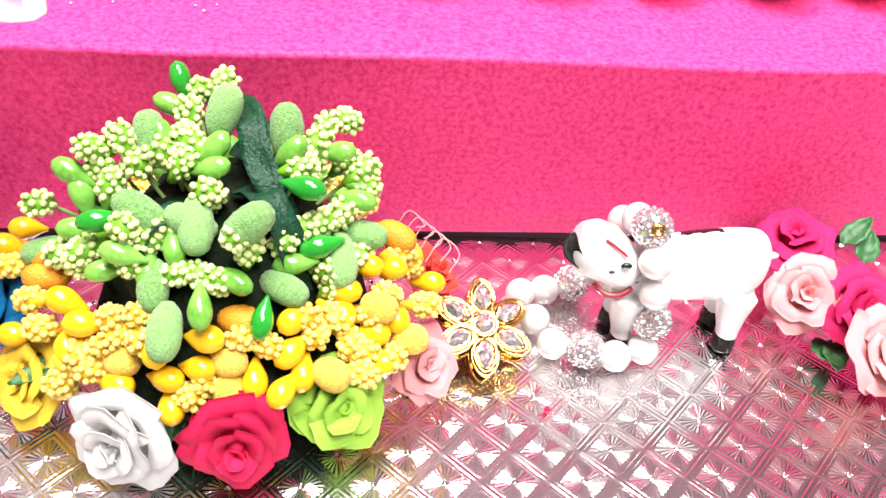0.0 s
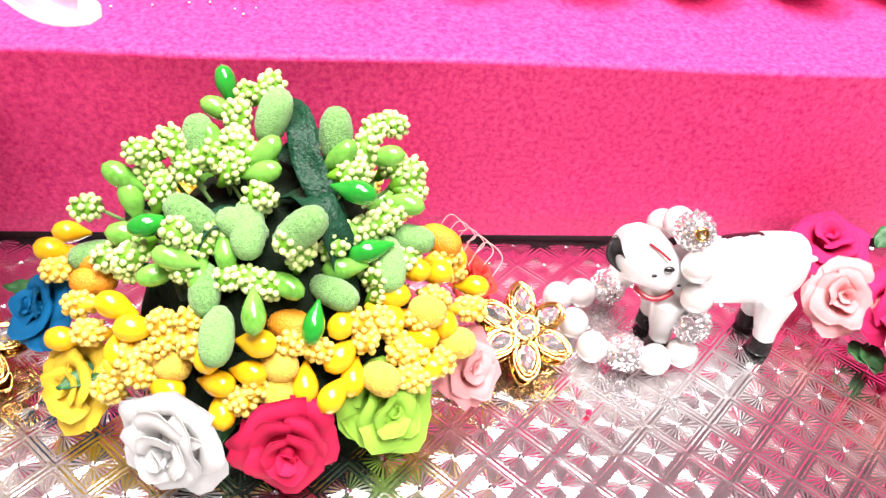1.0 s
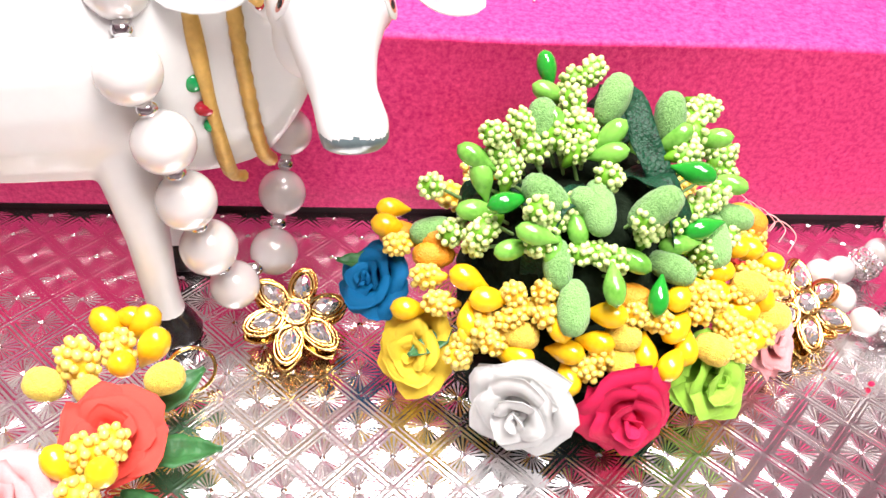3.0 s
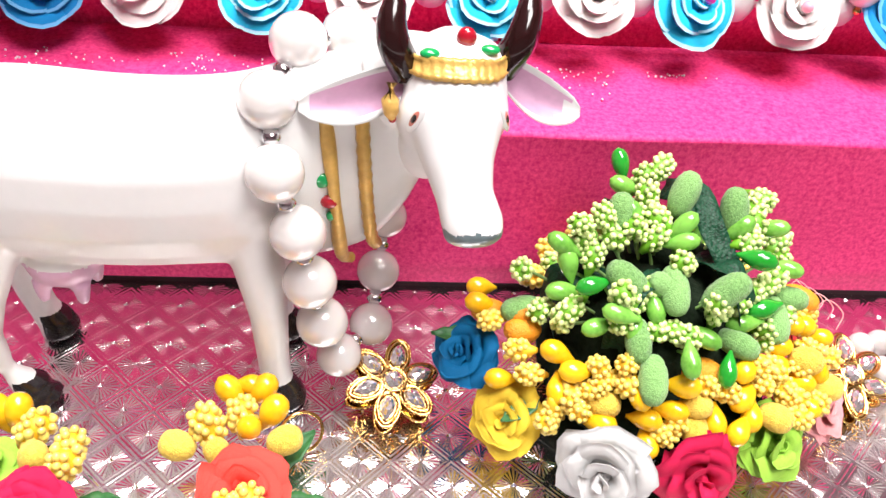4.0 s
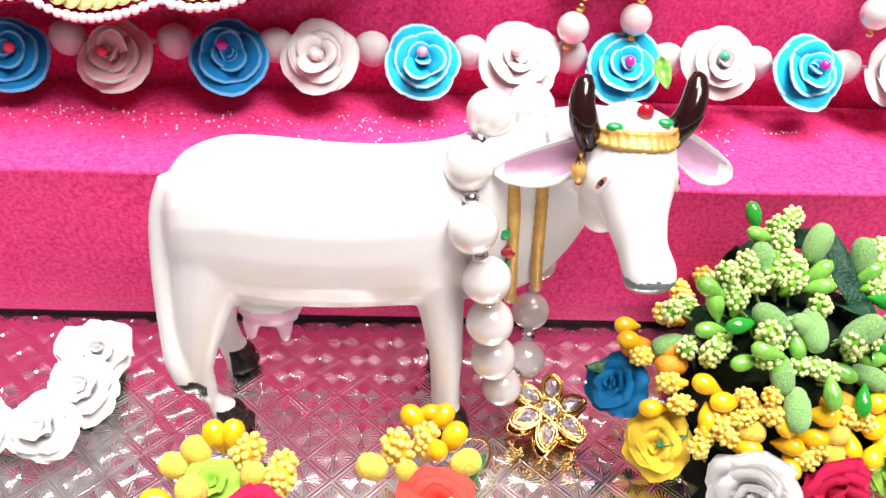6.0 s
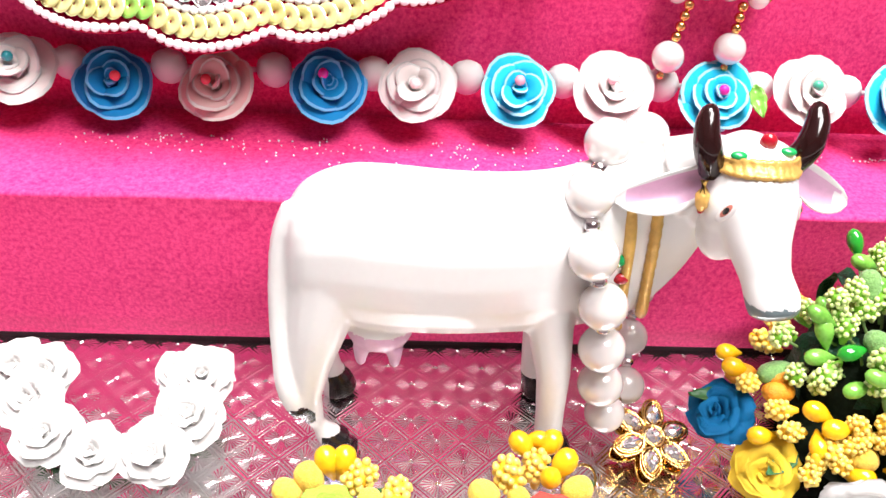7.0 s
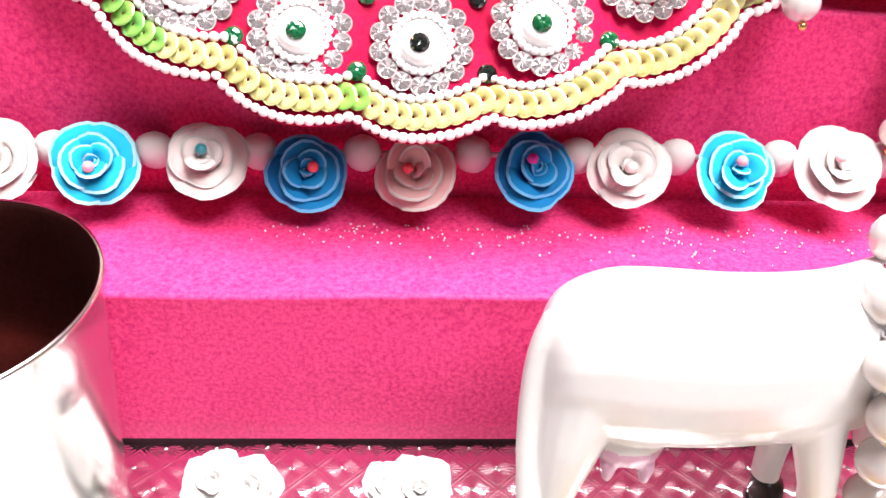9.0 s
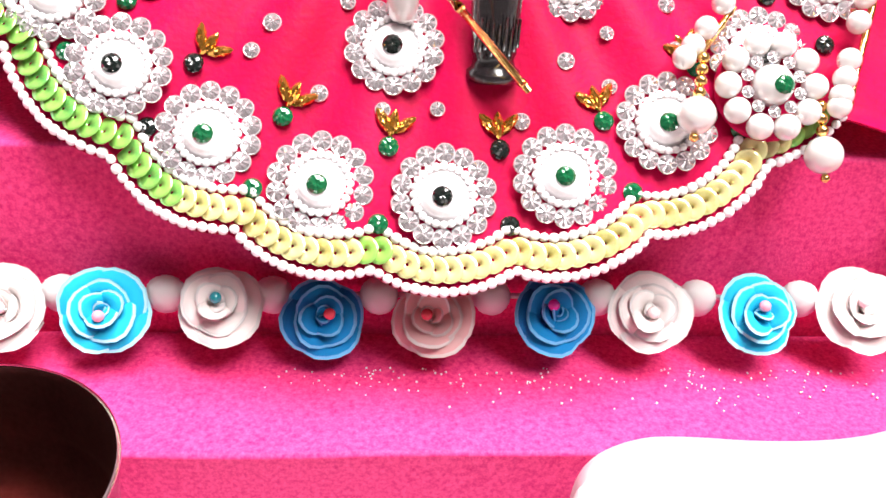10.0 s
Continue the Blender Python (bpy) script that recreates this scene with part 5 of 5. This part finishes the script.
def ornament(middle, way, spin, drops, cords):
    """A red pad with a pearl flower, pearl strings edged in gold cord, and pearl drops on gold beads."""
    m = toward(middle, way, spin)
    ob = thing("pearl_ornament", None, "red ornament with a pearl flower, gold cord and hanging pearl drops", "ornament", "pearl ornaments", m=m)
    pad = Build().add(*turned([(0.0105, -0.0016), (0.0115, -0.0006), (0.0108, 0.0002), (0.0020, 0.0004)], 28))
    piece("pad", pad.mesh("pad", [SATIN]), ob, m)
    flower = piece("center_pearl", OPEARL, ob, m @ Matrix.Translation((0, 0, 0.0030)) @ Matrix.Scale(0.0046, 4))
    for j in range(10):
        t = 2 * math.pi * j / 10
        piece("pearl", OPEARL, ob, m @ Matrix.Translation((0.0095 * math.cos(t), 0.0095 * math.sin(t), 0.0028)) @ Matrix.Scale(0.0029, 4))
        piece("crystal", SMALL_ME, ob, m @ Matrix.Translation((0.0060 * math.cos(t + 0.3), 0.0060 * math.sin(t + 0.3), 0.0040)) @ Matrix.Scale(0.72, 4))
    piece("green_stone", GREEN_ME, ob, m @ Matrix.Translation((0.0008, -0.0010, 0.0073)))
    for pts in cords:
        line_ = [Vector(p) for p in smooth_path(pts, 6)]
        long_ = sum((q - p).length for p, q in zip(line_, line_[1:]))
        piece("gold_cord", Build().add(*tube([p + Vector((0.0028, 0, 0)) for p in line_], [0.0007 + 0.00018 * (i % 2) for i in range(len(line_))], 8)).mesh("gold_cord", [GOLD]), ob)
        num = max(2, int(long_ / 0.0052))
        for i in range(num + 1):
            p = line_[min(len(line_) - 1, round(i / num * (len(line_) - 1)))]
            piece("pearl", OPEARL, ob, Matrix.Translation(p + Vector((0, -0.001, 0.001))) @ Matrix.Scale(0.0026, 4))
    for a_, b_ in drops:
        a_, b_ = Vector(a_), Vector(b_)
        piece("drop_pearl", OPEARL, ob, Matrix.Translation(b_) @ Matrix.Scale(0.0041, 4))
        way_ = (a_ - b_).normalized()
        dist = (a_ - b_).length
        q = 0.0053
        while q < dist + 0.0026:
            piece("gold_bead", GBEAD, ob, Matrix.Translation(b_ + way_ * q))
            q += 0.0027
        piece("gold_bead", GBEAD, ob, Matrix.Translation(b_ - way_ * 0.0050) @ Matrix.Scale(0.75, 4))
    return ob


c1 = on_dress(39.5, 0.1102, 0.0040)
ornament(c1, OUT, 0, [(on_dress(34.0, 0.0978, 0.0060), on_dress(30.0, 0.1053, 0.0068)), (on_dress(42.0, 0.1213, 0.0040), on_dress(39.3, 0.1288, 0.0046))],
         [[on_dress(32.8, 0.0938, 0.0040), on_dress(36.4, 0.0923, 0.0040), on_dress(42.0, 0.0903, 0.0040)],
          [on_dress(43.0, 0.1235, 0.0040), on_dress(46.0, 0.1195, 0.0040), on_dress(54.0, 0.1140, 0.0040)]])
ornament((0.1640, 0.0400, 0.0975), (0.0, -0.95, 0.30), 0, [((0.1575, 0.0355, 0.0830), (0.1546, 0.0329, 0.0722)), ((0.1715, 0.0360, 0.0830), (0.1706, 0.0347, 0.0743))],
         [[(0.1545, 0.0370, 0.0868), (0.1550, 0.0375, 0.0910), (0.1530, 0.0385, 0.0990)], [(0.1750, 0.0370, 0.0862), (0.1765, 0.0375, 0.0910), (0.1790, 0.0385, 0.0990)]])
ornament((0.2430, 0.0400, 0.0985), (0.0, -0.95, 0.30), 0, [((0.2320, 0.0355, 0.0880), (0.2310, 0.0335, 0.0790)), ((0.2595, 0.0360, 0.0790), (0.2585, 0.0338, 0.0685))],
         [[(0.2330, 0.0370, 0.0930), (0.2310, 0.0385, 0.1010)], [(0.2570, 0.0370, 0.0862), (0.2580, 0.0375, 0.0910), (0.2600, 0.0385, 0.0990)]])


# ---- flower brooches of gold and crystal ----
PEARS = {}


def bezel(a, b, h, n=22, point=1.25):
    """A gold setting with a beaded rim round a pointed oval stone."""
    verts = []
    for k, (s, z) in enumerate(((0.80, -h), (0.98, -h * 0.2), (1.20, 0.0), (1.24, 0.0004), (1.12, 0.0007), (1.0, 0.0002))):
        for j in range(n):
            t = 2 * math.pi * j / n
            g = 1 + (0.03 * (j % 2) if k in (2, 3) else 0)
            verts.append((s * g * a * math.cos(t), s * g * b * math.copysign(abs(math.sin(t)) ** point, math.sin(t)), z))
    return verts, grid_faces(6, n) + [tuple(reversed(range(n)))]


def brooch(middle, turn, tip, label):
    m = Matrix.Translation(middle) @ Matrix.Rotation(radians(tip[0]), 4, "X") @ Matrix.Rotation(radians(tip[1]), 4, "Y") @ Matrix.Rotation(radians(turn), 4, "Z")
    ob = thing("flower_brooch", None, label, "brooch", "flower brooches", m=Matrix.Translation((middle[0], middle[1], 0.0)))
    hub = Build()
    hub.add(*turned([(0.0020, -0.0062), (0.0024, -0.0050), (0.0020, -0.0030), (0.0026, -0.0012), (0.0030, 0.0)], 16))
    for k in range(6):
        t = radians(60 * k)
        c, s = math.cos(t), math.sin(t)
        hub.add(*tube([(0.0015 * c, 0.0015 * s, -0.0035), (0.0050 * c, 0.0050 * s, -0.0040), (0.0072 * c, 0.0072 * s, -0.0028), (0.0078 * c, 0.0078 * s, -0.0012)], [0.0008, 0.0007, 0.0006, 0.0005], 8))
    piece("mount", hub.mesh("mount", [GOLD]), ob, m, "gold mount with curved prongs")
    bz = Build().add(*bezel(0.0023, 0.0023, 0.0026, 22, 1.0)).mesh("setting", [GOLD])
    piece("setting", bz, ob, m @ Matrix.Translation((0, 0, 0.0014)))
    piece("stone", Build().add(*marquise(0.0022, 0.0022, 0.0013, 12, 8, 1.0)).mesh("stone", [STONE], False), ob, m @ Matrix.Translation((0, 0, 0.0016)), "faceted clear stone")
    pb = Build().add(*pear(bezel(0.0031, 0.0019, 0.0034), 0.0031)).add(*moved(ring_of(1.0, 0.09, 28, 6), Matrix.Diagonal((0.0041, 0.0026, 0.0034, 1)))).mesh("setting", [GOLD])
    lower = Build().add(*pear(bezel(0.0033, 0.0022, 0.0016), 0.0033)).mesh("lower_leaf", [GOLD])
    cuts = [Build().add(*pear(marquise(0.0029, 0.0018, 0.0014, 12, 20 + k), 0.0029)).mesh("stone", [STONE], False) for k in range(3)]
    for k in range(6):
        spin_ = Matrix.Rotation(radians(60 * k), 4, "Z")
        lm = m @ spin_ @ Matrix.Translation((0.0060, 0, 0.0004 + 0.0004 * (k % 2))) @ Matrix.Rotation(radians(8 - 4 * (k % 3)), 4, "Y")
        piece("setting", pb, ob, lm)
        piece("stone", cuts[k % 3], ob, lm @ Matrix.Translation((0, 0, 0.0003)), "faceted clear stone")
        piece("lower_leaf", lower, ob, m @ spin_ @ Matrix.Translation((0.0062, 0, -0.0034)) @ Matrix.Rotation(radians(12), 4, "Y"))


brooch((0.2506, -0.0332, 0.0074), 30, (20, 4), "gold flower brooch set with pink-white crystals beside the calf")
brooch((0.1484, -0.0365, 0.0074), 20, (16, 6), "gold flower brooch set with clear crystals beside the bouquet")

ring = thing("gold_ring", torus_me(0.0044, 0.00035, GOLD, 40, 8, 0.3), "thin gold ring standing behind the flower spray", "ring", m=Matrix.Translation((0.1300, -0.0475, 0.0047)) @ Matrix.Rotation(radians(62), 4, "X") @ Matrix.Rotation(radians(20), 4, "Y"))


# ---- calf figurine with bead bracelet ----
def calf():
    b = Build()
    y = -0.0270
    rows = [(0.3060, y, 0.0200, 0.001, 0.0015), (0.3050, y, 0.0200, 0.0042, 0.0058), (0.3015, y, 0.0192, 0.0056, 0.0076), (0.2940, y, 0.0186, 0.0058, 0.0078), (0.2870, y, 0.0180, 0.0054, 0.0072),
            (0.2810, y, 0.0172, 0.0048, 0.0064), (0.2775, y, 0.0170, 0.0034, 0.0046), (0.2760, y, 0.0168, 0.001, 0.0015)]
    b.add(*lofted([tuple(r_) for r_ in smooth_path(rows, 3)], 16))
    b.add(*tube([(0.2790, -0.0270, 0.0165), (0.2760, -0.0270, 0.0190), (0.2735, -0.0268, 0.0205)], [0.0044, 0.0040, 0.0040], 12))
    b.add(*tube([(0.2672, -0.0262, 0.0248), (0.2692, -0.0266, 0.0240), (0.2720, -0.0276, 0.0228), (0.2750, -0.0290, 0.0212), (0.2774, -0.0304, 0.0196), (0.2786, -0.0310, 0.0186)],
                [0.0034, 0.0052, 0.0058, 0.0050, 0.0037, 0.0024], 14))
    for x, yy in ((0.2790, -0.0310), (0.2790, -0.0238), (0.3010, -0.0312), (0.3010, -0.0238)):
        b.add(*tube([(x, yy, 0.0145), (x, yy - 0.0002, 0.0090), (x + 0.0004, yy - 0.0006, 0.0050), (x + 0.0002, yy - 0.0012, 0.0020), (x, yy - 0.0014, 0.0004)], [0.0040, 0.0031, 0.0023, 0.0025, 0.0027], 12))
    b.add(*tube([(0.3035, y, 0.0205), (0.3065, y, 0.0212), (0.3085, y, 0.0210)], [0.0014, 0.0011, 0.0006], 8))
    v, f_ = melted(b, 0.0005, "calf", 5)
    which = []
    for q in f_:
        c = Vector(v[list(q)].mean(axis=0))
        which.append(1 if c.z < 0.0042 or (c.z > 0.0232 and 0.288 < c.x < 0.296 and c.y > -0.026) else 0)
    out = Build().add(v, f_, which)
    for root, end in (((0.2684, -0.0312, 0.0216), (0.2656, -0.0292, 0.0286)),):
        ev, ef, ew = ear(root, end, (0.9, -0.2, 0.3), 0.0017, (-0.2, -0.8, 0.5), 0.0009)
        out.add(ev, ef, [1] * len(ef))
    col = smooth_path([(0.2712, -0.0308, 0.0172), (0.2735, -0.0326, 0.0160), (0.2762, -0.0330, 0.0162), (0.2785, -0.0322, 0.0172)], 4)
    out.add(*tube(col, [0.0006] * len(col), 8), 2)
    brow = smooth_path([(0.2716, -0.0306, 0.0282), (0.2736, -0.0316, 0.0272), (0.2758, -0.0324, 0.0256)], 4)
    out.add(*tube(brow, [0.00025] * len(brow), 6), 2)
    for p, q in (((0.2758, -0.0332, 0.0240), 0.0010), ((0.2732, -0.0334, 0.0226), 0.0005), ((0.2784, -0.0338, 0.0204), 0.0004)):
        out.add(*blob(p, q, (1.1, 0.6, 0.7)), 1)
    me_ = out.mesh("calf_figurine", [CERAMIC, HOOF, REDP])
    thing("calf_figurine", me_, "small white calf figurine with black ears and hooves", "figurine")


calf()

CLAY = Build()
CLAY.add(*ball(0.0036, 16, 11), 0)
for k in range(90):
    f_ = (k + 0.5) / 90
    zz = 1 - 2 * f_
    rr = math.sqrt(1 - zz * zz)
    t = k * 2.39996
    CLAY.add(*moved(stone(0.00062, 0.6, 6), toward((0.0036 * rr * math.cos(t), 0.0036 * rr * math.sin(t), 0.0036 * zz), (rr * math.cos(t), rr * math.sin(t), zz))), 0)
CLAY_ME = CLAY.mesh("crystal_bead", [STONE], False)
BRACE = Build().add(*ball(1.0, 24, 15)).mesh("pearl", [PEARL])
bracelet = thing("bead_bracelet", None, "bracelet of pearls and crystal-covered beads draped over the calf", "bracelet", m=Matrix.Translation((0.270, -0.030, 0.0)))
for p, kind in (((0.2603, -0.0205, 0.0038), 0), ((0.2655, -0.0195, 0.0038), 0), ((0.2716, -0.0178, 0.0042), 1), ((0.2622, -0.0280, 0.0038), 0), ((0.2648, -0.0345, 0.0038), 0), ((0.2710, -0.0362, 0.0042), 1),
                ((0.2768, -0.0378, 0.0038), 0), ((0.2828, -0.0362, 0.0040), 0), ((0.2838, -0.0340, 0.0100), 1), ((0.2824, -0.0345, 0.0180), 0), ((0.2812, -0.0330, 0.0246), 0), ((0.2805, -0.0285, 0.0296), 1),
                ((0.2800, -0.0225, 0.0265), 0), ((0.2790, -0.0180, 0.0220), 0), ((0.2770, -0.0160, 0.0140), 1), ((0.2745, -0.0165, 0.0065), 0)):
    if kind:
        piece("crystal_bead", CLAY_ME, bracelet, Matrix.Translation(p) @ Matrix.Rotation(p[0] * 900, 4, "X"))
    else:
        piece("pearl", BRACE, bracelet, Matrix.Translation(p) @ Matrix.Scale(0.0032, 4))
piece("gold_bead", torus_me(0.0009, 0.0005, GOLD, 14, 6), bracelet, toward((0.2803, -0.0318, 0.0316), (-0.1, -0.8, 0.6)))

# ---- paper roses beside the calf ----
red_row = thing("rose_garland", None, "row of pink and crimson paper roses on the foil", "garland", m=Matrix.Translation((0.322, -0.028, 0.0)))
for k, (p, way, s, mt) in enumerate((((0.3168, -0.0262, 0.0100), (-0.15, -0.75, 0.7), 0.0078, P_PINK), ((0.3272, -0.0305, 0.0092), (0.0, -0.6, 0.8), 0.0088, P_MAGENTA), ((0.3275, -0.0420, 0.0090), (0.15, -0.6, 0.8), 0.0090, P_PINK),
                                     ((0.3215, -0.0110, 0.0085), (-0.2, -0.2, 0.95), 0.0088, P_MAGENTA), ((0.3380, -0.0360, 0.0090), (0.2, -0.5, 0.85), 0.0090, P_MAGENTA))):
    rose("paper_rose", p, way, s, [mt, mt], red_row, "pink paper rose" if mt is P_PINK else "crimson paper rose", PAPER, 51 * k, k + 140)
for p, az, tl in (((0.3300, -0.0150, 0.0130), 30, 20), ((0.3240, -0.0340, 0.0030), -110, 0), ((0.3330, -0.0200, 0.0120), 60, 10), ((0.3200, -0.0330, 0.0025), -70, 0)):
    me = Build().add(*leaf(0.009, 0.0026, 0.1)).mesh("leaf", [LEAF])
    piece("leaf", me, red_row, Matrix.Translation(p) @ Matrix.Rotation(radians(az - 90), 4, "Z") @ Matrix.Rotation(radians(tl), 4, "X"))

crumb = new("petal_crumb", Build().add(*moved(fuzz(0.0012, 0.0006, 3), Matrix.Rotation(radians(80), 4, "Y"))).mesh("petal_crumb", [P_RED]))
crumb.matrix_basis = Matrix.Translation((0.2620, -0.0480, 0.0006))
tagged(crumb, "tiny dark red petal crumb lying on the foil", "crumb")

# ---- white paper roses in a horseshoe ----
white_row = thing("white_rose_garland", None, "horseshoe garland of white paper roses lying on the foil", "garland", m=Matrix.Translation((0.020, -0.030, 0.0)))
for k, (x, y, z, s) in enumerate(((-0.0040, -0.0175, 0.0066, 0.0072), (0.0040, -0.0200, 0.0072, 0.0072), (0.0035, -0.0290, 0.0076, 0.0078), (0.0105, -0.0385, 0.0070, 0.0078), (0.0220, -0.0435, 0.0068, 0.0074),
                                  (0.0350, -0.0435, 0.0070, 0.0080), (0.0410, -0.0325, 0.0076, 0.0080), (0.0420, -0.0215, 0.0082, 0.0078), (0.0350, -0.0185, 0.0066, 0.0062))):
    rose("paper_rose", (x, y, z), (0.012 * (x - 0.02) * 20, -0.45, 0.85), s, [P_WHITE, P_WHITE], white_row, "", PAPER, 61 * k, k + 170)
ringline = [(0.020 + 0.024 * math.cos(t), -0.022 - 0.020 * math.sin(t), 0.0030) for t in np.linspace(-0.7, 3.84, 40)]
piece("wire", Build().add(*tube(ringline, [0.0011] * 40, 8)).mesh("wire", [LEAF]), white_row, None, "green wrapped wire")

# ---- steel tumbler ----
cup = thing("steel_tumbler", None, "shiny steel tumbler with a rolled rim standing on the foil", "tumbler", m=Matrix.Translation((-0.0440, -0.0300, 0.0)))
prof = [(0.0200, 0.0006), (0.0232, 0.0008), (0.0240, 0.0024), (0.0238, 0.0060), (0.0232, 0.0080), (0.0236, 0.0100), (0.0262, 0.0380), (0.0276, 0.0540), (0.0279, 0.0552), (0.0278, 0.0566), (0.0293, 0.0700), (0.0300, 0.0708), (0.0299, 0.0716), (0.0293, 0.0716)]
# the inner wall takes the maroon steel that holds a painted reflection
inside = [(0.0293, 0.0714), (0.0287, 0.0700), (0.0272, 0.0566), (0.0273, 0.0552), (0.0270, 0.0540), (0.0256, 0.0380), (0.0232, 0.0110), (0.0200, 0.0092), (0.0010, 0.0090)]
for nm, pr, mt, tx in (("outside", prof, STEEL, ""), ("inside", inside, STEEL_IN, "inside coloured dark maroon for the pink and dark it reflects")):
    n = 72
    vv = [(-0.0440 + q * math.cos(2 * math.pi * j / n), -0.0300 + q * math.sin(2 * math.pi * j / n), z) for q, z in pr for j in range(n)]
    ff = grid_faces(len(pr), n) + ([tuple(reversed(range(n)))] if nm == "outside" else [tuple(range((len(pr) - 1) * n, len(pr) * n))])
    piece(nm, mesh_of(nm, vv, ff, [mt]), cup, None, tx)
